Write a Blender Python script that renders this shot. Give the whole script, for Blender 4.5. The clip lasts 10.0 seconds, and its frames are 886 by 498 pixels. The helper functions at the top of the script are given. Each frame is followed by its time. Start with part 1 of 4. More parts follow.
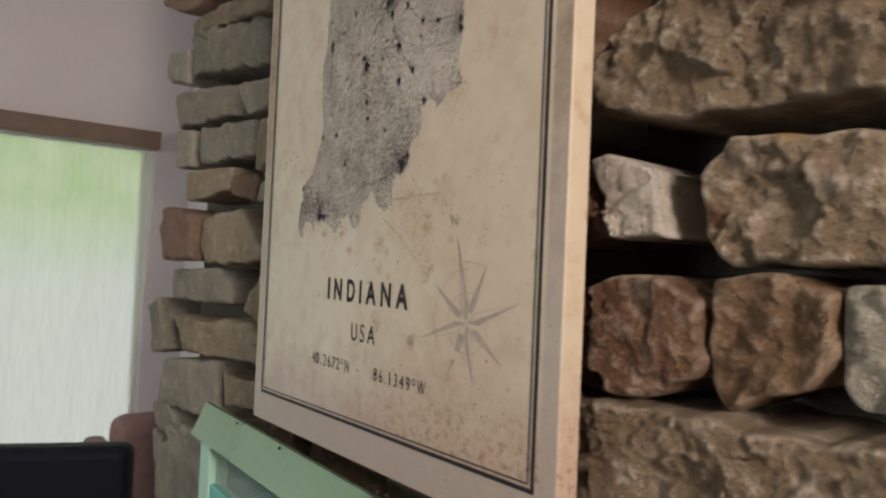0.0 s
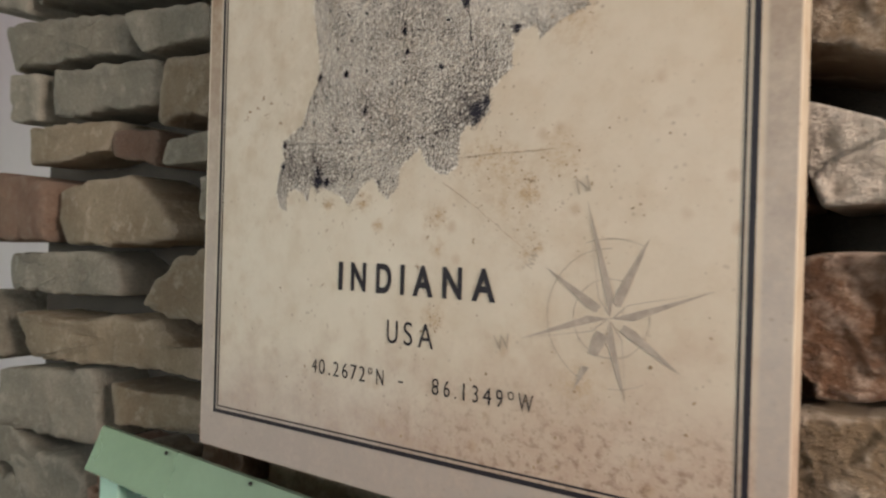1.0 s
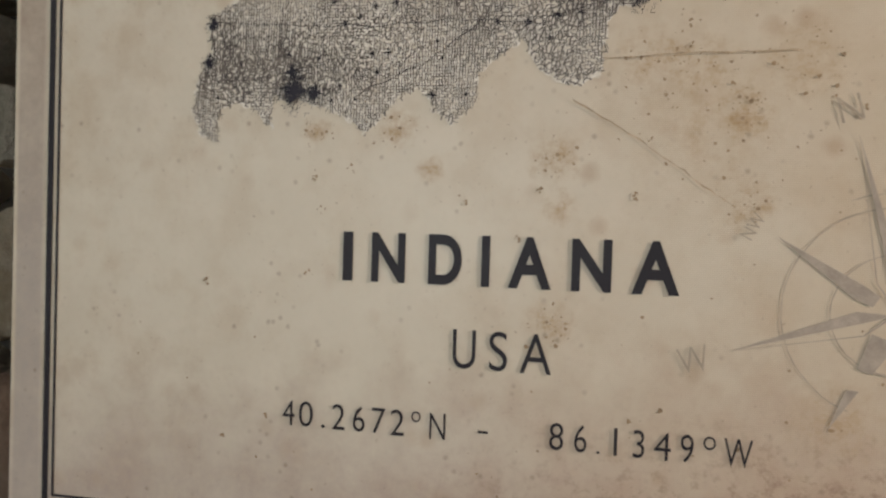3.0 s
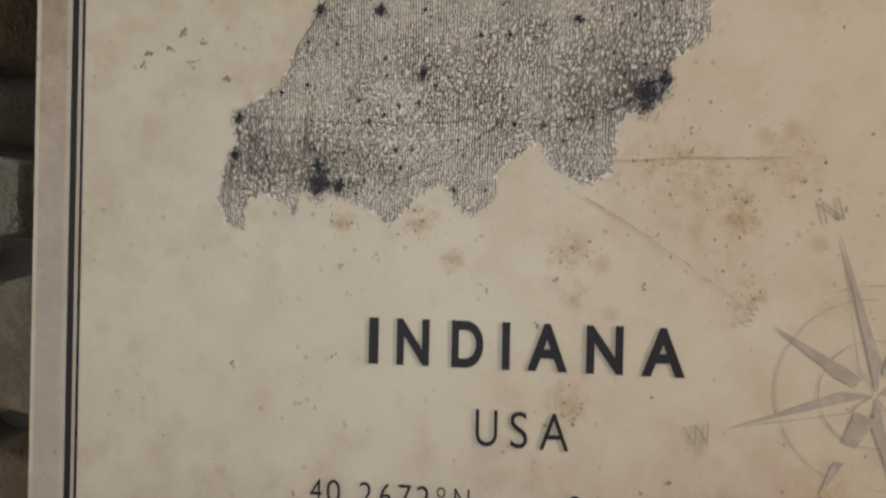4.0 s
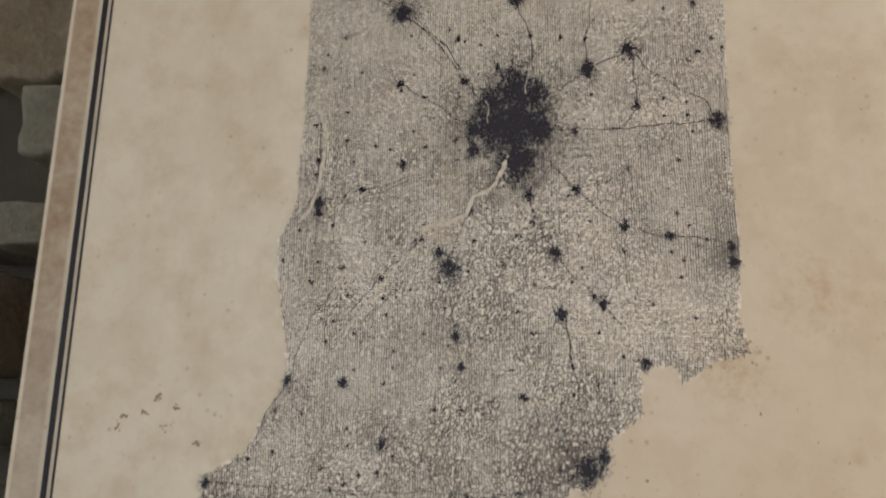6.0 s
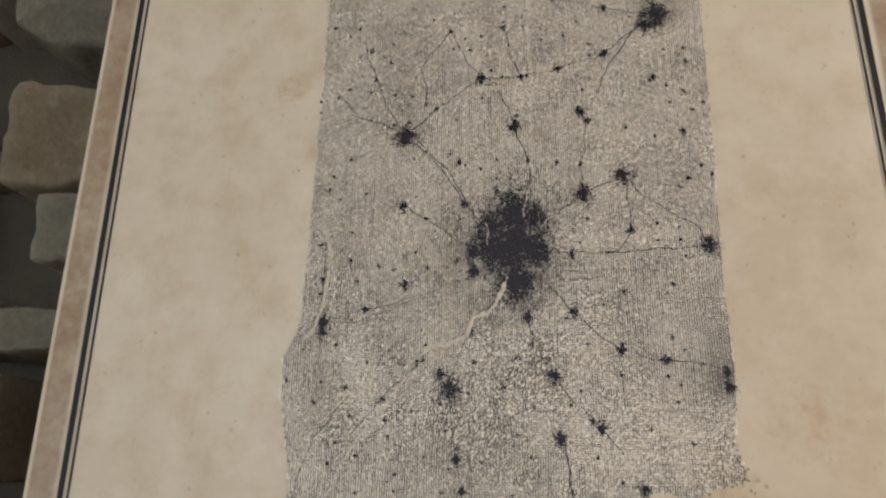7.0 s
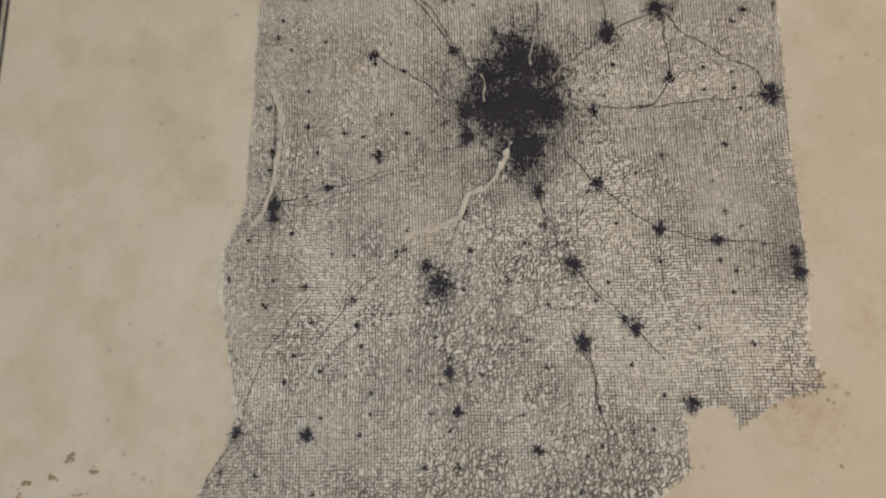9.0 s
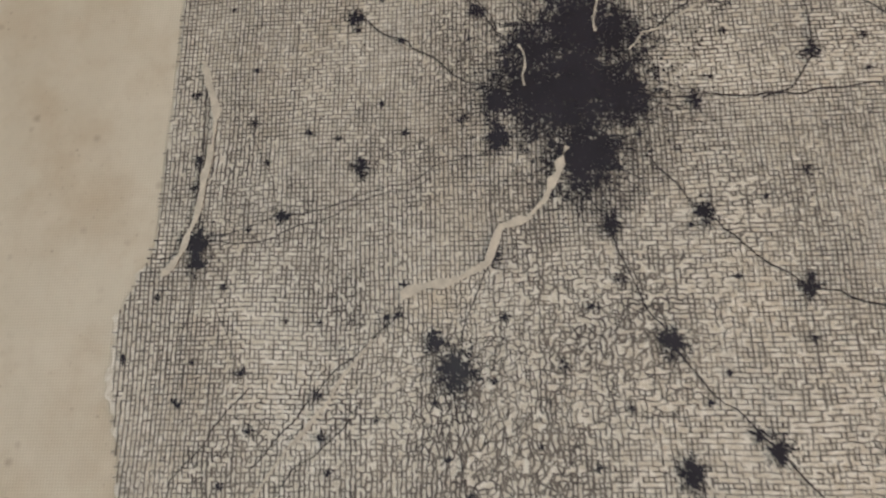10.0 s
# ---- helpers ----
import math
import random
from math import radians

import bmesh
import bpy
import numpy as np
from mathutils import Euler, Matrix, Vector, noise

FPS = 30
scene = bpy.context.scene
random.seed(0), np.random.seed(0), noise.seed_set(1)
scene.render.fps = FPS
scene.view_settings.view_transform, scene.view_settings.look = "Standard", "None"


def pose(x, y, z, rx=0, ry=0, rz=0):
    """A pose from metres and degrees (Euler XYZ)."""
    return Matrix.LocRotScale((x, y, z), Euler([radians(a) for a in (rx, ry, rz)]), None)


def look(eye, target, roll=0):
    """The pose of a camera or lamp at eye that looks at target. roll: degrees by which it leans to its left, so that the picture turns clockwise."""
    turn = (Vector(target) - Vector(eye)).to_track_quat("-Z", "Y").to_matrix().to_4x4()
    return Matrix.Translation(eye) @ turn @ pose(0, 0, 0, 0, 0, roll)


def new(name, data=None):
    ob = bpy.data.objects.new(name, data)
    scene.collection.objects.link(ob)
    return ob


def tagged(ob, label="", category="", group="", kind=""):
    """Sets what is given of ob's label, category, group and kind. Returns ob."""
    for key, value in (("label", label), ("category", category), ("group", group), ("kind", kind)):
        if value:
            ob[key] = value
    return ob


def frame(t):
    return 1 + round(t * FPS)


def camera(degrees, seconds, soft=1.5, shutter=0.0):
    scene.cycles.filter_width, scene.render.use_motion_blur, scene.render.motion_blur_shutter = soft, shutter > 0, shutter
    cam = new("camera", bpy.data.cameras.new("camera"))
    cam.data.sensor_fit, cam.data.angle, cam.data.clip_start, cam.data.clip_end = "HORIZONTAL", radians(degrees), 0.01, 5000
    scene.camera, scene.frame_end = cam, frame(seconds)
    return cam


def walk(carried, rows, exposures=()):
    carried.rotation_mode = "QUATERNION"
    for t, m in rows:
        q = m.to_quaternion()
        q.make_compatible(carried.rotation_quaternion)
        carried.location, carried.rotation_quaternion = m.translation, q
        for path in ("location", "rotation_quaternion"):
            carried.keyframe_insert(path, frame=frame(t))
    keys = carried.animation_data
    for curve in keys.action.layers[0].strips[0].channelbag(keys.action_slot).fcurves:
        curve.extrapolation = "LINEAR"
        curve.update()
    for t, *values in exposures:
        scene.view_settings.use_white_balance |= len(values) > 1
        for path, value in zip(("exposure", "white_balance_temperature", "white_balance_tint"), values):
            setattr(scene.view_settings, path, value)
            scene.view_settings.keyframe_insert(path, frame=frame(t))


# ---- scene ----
cam = camera(66.2, 10.0, soft=2.3, shutter=0.3)
PATH = [
    (0, (0.677, -0.408, 1.477), (-0.913, 0.804, 1.522), 2.5),
    (0.5, (0.536, -0.508, 1.483), (-0.821, 0.96, 1.483), 2.1),
    (1, (0.379, -0.467, 1.471), (-0.816, 1.136, 1.465), 1.6),
    (1.5, (0.25, -0.455, 1.477), (-0.714, 1.297, 1.443), 1.0),
    (2, (0.142, -0.452, 1.484), (-0.547, 1.423, 1.401), 1.1),
    (2.2, (0.12, -0.441, 1.462), (-0.524, 1.452, 1.425), 1.8),
    (3.3, (0.024, -0.346, 1.454), (-0.329, 1.622, 1.415), 1.5),
    (3.5, (0.017, -0.355, 1.458), (-0.296, 1.62, 1.43), 1.4),
    (4, (0.005, -0.39, 1.496), (-0.278, 1.59, 1.492), 1.2),
    (4.5, (0.017, -0.41, 1.53), (-0.263, 1.567, 1.657), 1.3),
    (5, (0.029, -0.426, 1.57), (-0.237, 1.54, 1.822), 1.3),
    (5.5, (0.03, -0.431, 1.598), (-0.227, 1.523, 1.94), 1.0),
    (5.7, (0.024, -0.432, 1.611), (-0.208, 1.52, 1.98), 0.7),
    (6.8, (0.022, -0.446, 1.655), (-0.196, 1.457, 2.231), 0.5),
    (7, (0.025, -0.455, 1.665), (-0.198, 1.444, 2.253), 0.7),
    (7.5, (0.025, -0.458, 1.678), (-0.185, 1.423, 2.324), 0.9),
    (8, (0.017, -0.449, 1.675), (-0.186, 1.447, 2.279), 0.7),
    (8.5, (0.003, -0.426, 1.659), (-0.194, 1.52, 2.08), -0.5),
    (9, (0.009, -0.345, 1.654), (-0.159, 1.604, 2.069), -0.9),
    (9.5, (0.005, -0.266, 1.672), (-0.147, 1.676, 2.127), -0.7),
    (10, (-0.007, -0.221, 1.694), (-0.176, 1.711, 2.181), -0.5),
]
walk(cam, [(t, look(eye, target, roll)) for t, eye, target, roll in PATH], [(0.0, -0.26), (0.5, -0.22), (1.0, 0.0), (1.5, 0.0), (2.2, -0.05), (3.3, -0.15), (4.5, -0.12), (5.5, -0.06), (7.0, 0.0), (8.5, -0.02), (10.0, -0.06)])

# ---- world and light ----
world = bpy.data.worlds.new("world")
scene.world = world
world.use_nodes = True
wn = world.node_tree.nodes
sky = wn.new("ShaderNodeTexSky")
sky.sky_type = "NISHITA"
sky.sun_disc = False
sky.sun_elevation, sky.sun_rotation = radians(38), radians(100)
world.node_tree.links.new(sky.outputs[0], wn["Background"].inputs[0])
wn["Background"].inputs[1].default_value = 0.1


def unseen_lamp(place, target, width, height, watts, colour):
    lamp = bpy.data.lights.new("unseen_lamp", "AREA")
    lamp.shape, lamp.size, lamp.size_y, lamp.energy, lamp.color = "RECTANGLE", width, height, watts, colour
    ob = new("unseen_lamp", lamp)
    ob.matrix_world = look(place, target)
    return ob


# unseen warm lamp on the right, added to rake the stones and canvas edge
unseen_lamp((2.25, -0.62, 2.0), (0.0, -0.1, 1.5), 0.42, 0.4, 57, (1.0, 0.83, 0.72))
# unseen wide fill lamp behind the camera, set left to lift wall and stones
unseen_lamp((-0.75, -3.55, 1.75), (-0.75, 0.0, 1.6), 2.5, 0.9, 39, (0.94, 0.99, 1.0))


# ---- building helpers ----
from mathutils.geometry import delaunay_2d_cdt


def mat(name):
    m = bpy.data.materials.new(name)
    m.use_nodes = True
    nt = m.node_tree
    return m, nt, nt.nodes["Principled BSDF"]


def node(nt, kind, inputs=None, **props):
    n = nt.nodes.new(kind)
    for k, v in props.items():
        setattr(n, k, v)
    for k, v in (inputs or {}).items():
        if isinstance(v, bpy.types.NodeSocket):
            nt.links.new(v, n.inputs[k])
        else:
            n.inputs[k].default_value = v
    return n


def coords(nt, scale=(1, 1, 1)):
    tc = node(nt, "ShaderNodeTexCoord")
    return node(nt, "ShaderNodeMapping", {"Vector": tc.outputs["Object"], "Scale": scale}).outputs[0]


def noise_of(nt, vec, scale, detail=4.0, rough=0.55):
    return node(nt, "ShaderNodeTexNoise", {"Vector": vec, "Scale": scale, "Detail": detail, "Roughness": rough}).outputs["Fac"]


def ramp(nt, fac, lo, hi, a=0.0, b=1.0):
    n = node(nt, "ShaderNodeMapRange", {"Value": fac, "From Min": lo, "From Max": hi, "To Min": a, "To Max": b})
    return n.outputs[0]


def mix(nt, fac, a, b, how="MIX"):
    n = node(nt, "ShaderNodeMix", data_type="RGBA", blend_type=how)
    for sock, v in ((n.inputs[0], fac), (n.inputs[6], a), (n.inputs[7], b)):
        if isinstance(v, bpy.types.NodeSocket):
            nt.links.new(v, sock)
        elif isinstance(v, (tuple, list)):
            sock.default_value = (*v, 1)
        else:
            sock.default_value = v
    return n.outputs[2]


def calc(nt, how, a, b=0.0):
    return node(nt, "ShaderNodeMath", {0: a, 1: b}, operation=how).outputs[0]


def bump(nt, bsdf, height, strength, distance):
    n = node(nt, "ShaderNodeBump", {"Height": height, "Strength": strength, "Distance": distance})
    nt.links.new(n.outputs[0], bsdf.inputs["Normal"])


def plain(name, colour, rough=0.6, metal=0.0, vary=0.15, scale=14.0, relief=0.0, gloss=0.5):
    """A surface with two scales of variation in its tone."""
    m, nt, b = mat(name)
    v = coords(nt)
    big, small = noise_of(nt, v, scale), noise_of(nt, v, scale * 14)
    tone = ramp(nt, calc(nt, "ADD", big, calc(nt, "MULTIPLY", small, 0.4)), 0.4, 1.0, 1 - vary, 1 + vary)
    nt.links.new(mix(nt, 1.0, colour, node(nt, "ShaderNodeCombineColor", {0: tone, 1: tone, 2: tone}).outputs[0], "MULTIPLY"), b.inputs["Base Color"])
    nt.links.new(ramp(nt, big, 0.3, 0.7, rough * 0.85, min(1, rough * 1.15)), b.inputs["Roughness"])
    b.inputs["Metallic"].default_value = metal
    b.inputs["Specular IOR Level"].default_value = gloss
    if relief:
        bump(nt, b, small, 0.5, relief)
    return m


def thing(name, place, label="", category="", group="", kind=""):
    ob = new(name)
    ob.empty_display_size = 0.05
    ob.location = place
    return tagged(ob, label, category, group, kind)


def part(name, bm, material, parent, label=""):
    """Links a bmesh, built in world metres, as one mesh under a thing or a part."""
    me = bpy.data.meshes.new(name)
    base = Vector((0, 0, 0))
    up = parent
    while up is not None:
        base += up.location
        up = up.parent
    bmesh.ops.translate(bm, vec=-base, verts=bm.verts)
    bm.to_mesh(me)
    bm.free()
    me.materials.append(material)
    ob = new(name, me)
    ob.parent = parent
    return tagged(ob, label)


def setting(name, bm, material, label, category):
    ob = part(name, bm, material, None)
    return tagged(ob, label, category, kind="structure")


def box(x0, x1, y0, y1, z0, z1, bevel=0.0, bm=None, seg=2):
    bm = bm or bmesh.new()
    made = bmesh.ops.create_cube(bm, size=1)["verts"]
    for v in made:
        v.co = Vector((x0 + (v.co.x + 0.5) * (x1 - x0), y0 + (v.co.y + 0.5) * (y1 - y0), z0 + (v.co.z + 0.5) * (z1 - z0)))
    if bevel:
        bmesh.ops.bevel(bm, geom=list({e for v in made for e in v.link_edges}), offset=bevel, segments=seg, affect="EDGES", profile=0.5)
    return bm


def prism(profile, x0, x1, bm=None):
    """A (y, z) profile drawn out along x."""
    bm = bm or bmesh.new()
    a = [bm.verts.new((x0, y, z)) for y, z in profile]
    b = [bm.verts.new((x1, y, z)) for y, z in profile]
    bm.faces.new(a)
    bm.faces.new(list(reversed(b)))
    for i in range(len(a)):
        j = (i + 1) % len(a)
        bm.faces.new((a[j], a[i], b[i], b[j]))
    bmesh.ops.recalc_face_normals(bm, faces=bm.faces)
    return bm


def flat(pts, y, bm=None):
    """A flat printed shape that faces the room."""
    bm = bm or bmesh.new()
    f = bm.faces.new([bm.verts.new((x, y, z)) for x, z in pts])
    f.normal_update()
    if f.normal.y > 0:
        f.normal_flip()
    return bm


# ---- materials ----
def stone_material(name, low, high, pale, rough=0.82, stain=(0.16, 0.1, 0.055), rust=()):
    m, nt, b = mat(name)
    tc = node(nt, "ShaderNodeTexCoord").outputs["Object"]
    rnd = node(nt, "ShaderNodeObjectInfo").outputs["Random"]
    v = node(nt, "ShaderNodeVectorMath", {0: tc, 1: node(nt, "ShaderNodeCombineXYZ", {0: calc(nt, "MULTIPLY", rnd, 7.0), 1: rnd}).outputs[0]}, operation="ADD").outputs[0]
    big, mid, fine = noise_of(nt, v, 11, 5), noise_of(nt, v, 34, 6, 0.6), noise_of(nt, v, 190, 5, 0.7)
    streak = noise_of(nt, node(nt, "ShaderNodeMapping", {"Vector": v, "Scale": (60, 60, 14)}).outputs[0], 1.0, 4, 0.65)
    col = mix(nt, ramp(nt, big, 0.35, 0.65), low, high)
    col = mix(nt, ramp(nt, mid, 0.54, 0.68, 0, 0.8), col, pale)
    col = mix(nt, ramp(nt, streak, 0.56, 0.8, 0, 0.3), col, stain)
    crest = node(nt, "ShaderNodeNewGeometry").outputs["Pointiness"]
    col = mix(nt, ramp(nt, crest, 0.51, 0.57, 0, 0.75), col, pale)
    for x, z, r, tint in rust:
        d = node(nt, "ShaderNodeVectorMath", {0: node(nt, "ShaderNodeVectorMath", {0: tc, 1: (1, 0, 1)}, operation="MULTIPLY").outputs[0], 1: (x, 0, z)}, operation="DISTANCE").outputs["Value"]
        col = mix(nt, ramp(nt, calc(nt, "ADD", d, calc(nt, "MULTIPLY", mid, r * 1.4)), r * 0.9, r * 1.7, 0.9, 0.0), col, tint)
    tone = ramp(nt, calc(nt, "ADD", fine, calc(nt, "MULTIPLY", rnd, 0.5)), 0.3, 1.1, 0.68, 1.4)
    col = mix(nt, 1.0, col, node(nt, "ShaderNodeCombineColor", {0: tone, 1: tone, 2: tone}).outputs[0], "MULTIPLY")
    nt.links.new(col, b.inputs["Base Color"])
    b.inputs["Roughness"].default_value = rough
    h = calc(nt, "ADD", calc(nt, "MULTIPLY", mid, 1.0), calc(nt, "MULTIPLY", calc(nt, "ADD", fine, calc(nt, "MULTIPLY", noise_of(nt, v, 620, 4, 0.7), 0.35)), 0.5))
    bump(nt, b, calc(nt, "ADD", h, calc(nt, "MULTIPLY", streak, 0.4)), 1.0, 0.018)
    return m


STONE = {
    "grey": stone_material("grey_fieldstone", (0.28, 0.27, 0.22), (0.37, 0.345, 0.275), (0.5, 0.47, 0.39)),
    "tan": stone_material("tan_fieldstone", (0.3, 0.235, 0.155), (0.36, 0.3, 0.21), (0.5, 0.44, 0.34)),
    "red": stone_material("red_fieldstone", (0.24, 0.14, 0.095), (0.29, 0.19, 0.135), (0.34, 0.25, 0.19)),
    "brown": stone_material("brown_fieldstone", (0.16, 0.08, 0.042), (0.22, 0.115, 0.062), (0.62, 0.48, 0.38), 0.42),
    "amber": stone_material("amber_fieldstone", (0.22, 0.16, 0.098), (0.29, 0.22, 0.145), (0.6, 0.52, 0.42), 0.42, (0.26, 0.16, 0.075), ((0.398, 1.522, 0.013, (0.13, 0.05, 0.02)), (0.392, 1.5, 0.009, (0.4, 0.24, 0.06)), (0.45, 1.58, 0.014, (0.38, 0.24, 0.08)))),
    "umber": stone_material("umber_fieldstone", (0.2, 0.118, 0.062), (0.265, 0.165, 0.09), (0.52, 0.4, 0.29), 0.45),
    "pale": stone_material("pale_fieldstone", (0.58, 0.51, 0.43), (0.66, 0.6, 0.52), (0.74, 0.69, 0.62)),
}
MORTAR = plain("mortar", (0.09, 0.077, 0.062), 0.95, 0, 0.3, 22, 0.01)
PLASTER = plain("wall_plaster", (0.79, 0.745, 0.77), 0.9, 0, 0.05, 3, 0.002)
PANEL = plain("wood_panelling", (0.2, 0.13, 0.085), 0.5, 0, 0.2, 6, 0.002)
CEILING = plain("ceiling_paint", (0.6, 0.57, 0.53), 0.9, 0, 0.04, 3, 0.002)
FLOOR = plain("wood_floor", (0.2, 0.12, 0.07), 0.45, 0, 0.25, 8, 0.002)
# heater rail and posts: green-cyan window light put into the base colour
CYAN_LIT_RAIL = plain("cyan_lit_rail", (0.16, 0.5, 0.44), 0.4, 0.0, 0.1, 8)
WINDOW_LIT_METAL = plain("window_lit_metal", (0.5, 0.8, 0.66), 0.35, 0.1, 0.08, 6)
INSIDE = plain("teal_inside", (0.04, 0.15, 0.14), 0.6, 0, 0.3, 9)
# heater hood and front: the window's green reflection is mixed into this colour
GREEN_LIT_METAL = plain("green_lit_metal", (0.27, 0.38, 0.29), 0.27, 0.45, 0.14, 5, 0.0008)
WIRE = plain("mesh_wire", (0.5, 0.64, 0.58), 0.4, 0.2, 0.1, 20)
DARK = plain("dark_inside", (0.03, 0.03, 0.03), 0.8, 0, 0.2, 9)
LEATHER = plain("black_leather", (0.006, 0.008, 0.016), 0.5, 0, 0.3, 30, 0.004, 0.2)
STEEL = plain("dark_steel", (0.05, 0.05, 0.055), 0.35, 0.9, 0.1, 20)
WOOD = plain("brown_wood", (0.2, 0.14, 0.1), 0.5, 0, 0.2, 12, 0.002)
FABRIC = plain("brown_fabric", (0.3, 0.19, 0.175), 0.95, 0, 0.2, 25, 0.006)
FRAME_PAINT = plain("window_paint", (0.7, 0.69, 0.66), 0.5, 0, 0.05, 6)

STAINS = [(0.066, 1.546, 0.024), (0.09, 1.545, 0.022), (0.14, 1.545, 0.026), (0.1, 1.512, 0.05), (0.15, 1.642, 0.03), (-0.064, 1.511, 0.016), (-0.112, 1.51, 0.011),
          (0.021, 1.495, 0.018), (0.113, 1.52, 0.017), (0.117, 1.472, 0.017), (0.021, 1.41, 0.016), (-0.15, 1.94, 0.018), (0.2, 1.69, 0.035), (0.16, 1.37, 0.03), (0.095, 1.677, 0.012), (0.025, 1.47, 0.012), (-0.045, 1.489, 0.01)]
INK = (0.018, 0.016, 0.022)
BASE = Vector((-0.0035, 0.0, 1.237))
SKEW = 0.0235


def paper_colour(nt):
    """The printed parchment: foxing, stains, worn margins with window gloss painted in low down. Shared by the canvas
    and by the map on it.
    """
    tc = node(nt, "ShaderNodeTexCoord").outputs["Object"]
    v = node(nt, "ShaderNodeMapping", {"Vector": tc, "Location": BASE}).outputs[0]
    sep = node(nt, "ShaderNodeSeparateXYZ", {0: v})
    x, z = sep.outputs[0], sep.outputs[2]
    big, mid, fine = noise_of(nt, v, 7, 5), noise_of(nt, v, 28, 6, 0.6), noise_of(nt, v, 160, 5, 0.65)
    col = mix(nt, ramp(nt, big, 0.35, 0.68), (0.65, 0.61, 0.51), (0.575, 0.515, 0.405))
    col = mix(nt, ramp(nt, mid, 0.47, 0.68, 0, 0.65), col, (0.515, 0.43, 0.31))
    col = mix(nt, ramp(nt, noise_of(nt, v, 40, 5, 0.6), 0.46, 0.66, 0, 0.5), col, (0.7, 0.65, 0.545))
    col = mix(nt, ramp(nt, noise_of(nt, v, 240, 4, 0.7), 0.5, 0.72, 0, 0.16), col, (0.44, 0.36, 0.27))
    warm = ramp(nt, calc(nt, "ADD", x, calc(nt, "MULTIPLY", big, 0.3)), 0.06, 0.3, 0.0, 0.45)
    col = mix(nt, calc(nt, "MULTIPLY", warm, ramp(nt, z, 1.6, 1.8, 1.0, 0.3)), col, (0.6, 0.485, 0.345))
    cool = ramp(nt, calc(nt, "ADD", calc(nt, "ABSOLUTE", calc(nt, "ADD", x, 0.09)), calc(nt, "ADD", calc(nt, "ABSOLUTE", calc(nt, "ADD", z, -1.45)), calc(nt, "MULTIPLY", big, 0.2))), 0.12, 0.34, 0.6, 0.0)
    col = mix(nt, cool, col, (0.71, 0.67, 0.555))
    # lower part browner and greyer, with an uneven upper limit
    low = ramp(nt, calc(nt, "ADD", calc(nt, "ADD", z, calc(nt, "MULTIPLY", x, -0.1)), calc(nt, "MULTIPLY", mid, -0.16)), 1.205, 1.315, 1.0, 0.0)
    col = mix(nt, calc(nt, "MULTIPLY", low, ramp(nt, fine, 0.3, 0.7, 0.35, 0.85)), col, mix(nt, ramp(nt, x, -0.15, 0.1), (0.385, 0.31, 0.295), (0.44, 0.31, 0.245)))
    blotch = ramp(nt, noise_of(nt, v, 85, 7, 0.75), 0.44, 0.62, 0.1, 0.9)
    for sx, sz, r in STAINS:
        d = node(nt, "ShaderNodeVectorMath", {0: node(nt, "ShaderNodeCombineXYZ", {0: x, 2: z}).outputs[0], 1: (sx, 0, sz)}, operation="DISTANCE").outputs["Value"]
        near = ramp(nt, calc(nt, "ADD", d, calc(nt, "MULTIPLY", fine, r * 1.3)), r * 0.75, r * 1.5, 1.0, 0.0)
        col = mix(nt, calc(nt, "MULTIPLY", near, calc(nt, "MULTIPLY", blotch, min(1.0, 0.016 / r + 0.1))), col, (0.4, 0.25, 0.1))
    # soft round foxing, thickest towards the rose
    round_ = node(nt, "ShaderNodeTexVoronoi", {"Vector": v, "Scale": 46.0}).outputs["Distance"]
    fox = calc(nt, "MULTIPLY", ramp(nt, calc(nt, "ADD", round_, calc(nt, "MULTIPLY", noise_of(nt, v, 210, 3), 0.2)), 0.2, 0.42, 1, 0), ramp(nt, noise_of(nt, v, 17, 3), 0.46, 0.58))
    col = mix(nt, calc(nt, "MULTIPLY", fox, calc(nt, "MULTIPLY", ramp(nt, x, -0.12, 0.08, 0.2, 0.5), ramp(nt, z, 1.6, 1.75, 1.0, 0.3))), col, (0.41, 0.28, 0.165))
    # brown crackle along the foot, towards the rose
    crackle = calc(nt, "MULTIPLY", ramp(nt, noise_of(nt, v, 120, 6, 0.7), 0.5, 0.64), calc(nt, "MULTIPLY", ramp(nt, calc(nt, "ADD", z, calc(nt, "MULTIPLY", mid, -0.08)), 1.27, 1.335, 1, 0), ramp(nt, x, -0.06, 0.12)))
    col = mix(nt, calc(nt, "MULTIPLY", crackle, 0.85), col, (0.25, 0.16, 0.105))
    # margin outside the border rules: brown above, the window's grey gloss painted in below
    edge = calc(nt, "MAXIMUM", ramp(nt, calc(nt, "ABSOLUTE", calc(nt, "ADD", x, 0.004)), 0.286, 0.289), ramp(nt, calc(nt, "ADD", z, calc(nt, "MULTIPLY", x, -SKEW)), 1.283, 1.286, 1, 0))
    edge = calc(nt, "MULTIPLY", edge, ramp(nt, calc(nt, "ABSOLUTE", calc(nt, "ADD", x, 0.004)), 0.306, 0.3075, 1, 0))
    col = mix(nt, calc(nt, "MULTIPLY", edge, ramp(nt, calc(nt, "ADD", calc(nt, "MULTIPLY", mid, 0.6), calc(nt, "MULTIPLY", fine, 0.4)), 0.35, 0.62, 0.45, 1.0)), col, mix(nt, ramp(nt, z, 1.42, 1.72), (0.42, 0.375, 0.335), (0.27, 0.19, 0.125)))
    # specks
    speck = node(nt, "ShaderNodeTexVoronoi", {"Vector": v, "Scale": 95.0}).outputs["Distance"]
    speck = calc(nt, "ADD", speck, calc(nt, "MULTIPLY", noise_of(nt, v, 600, 3), 0.14))
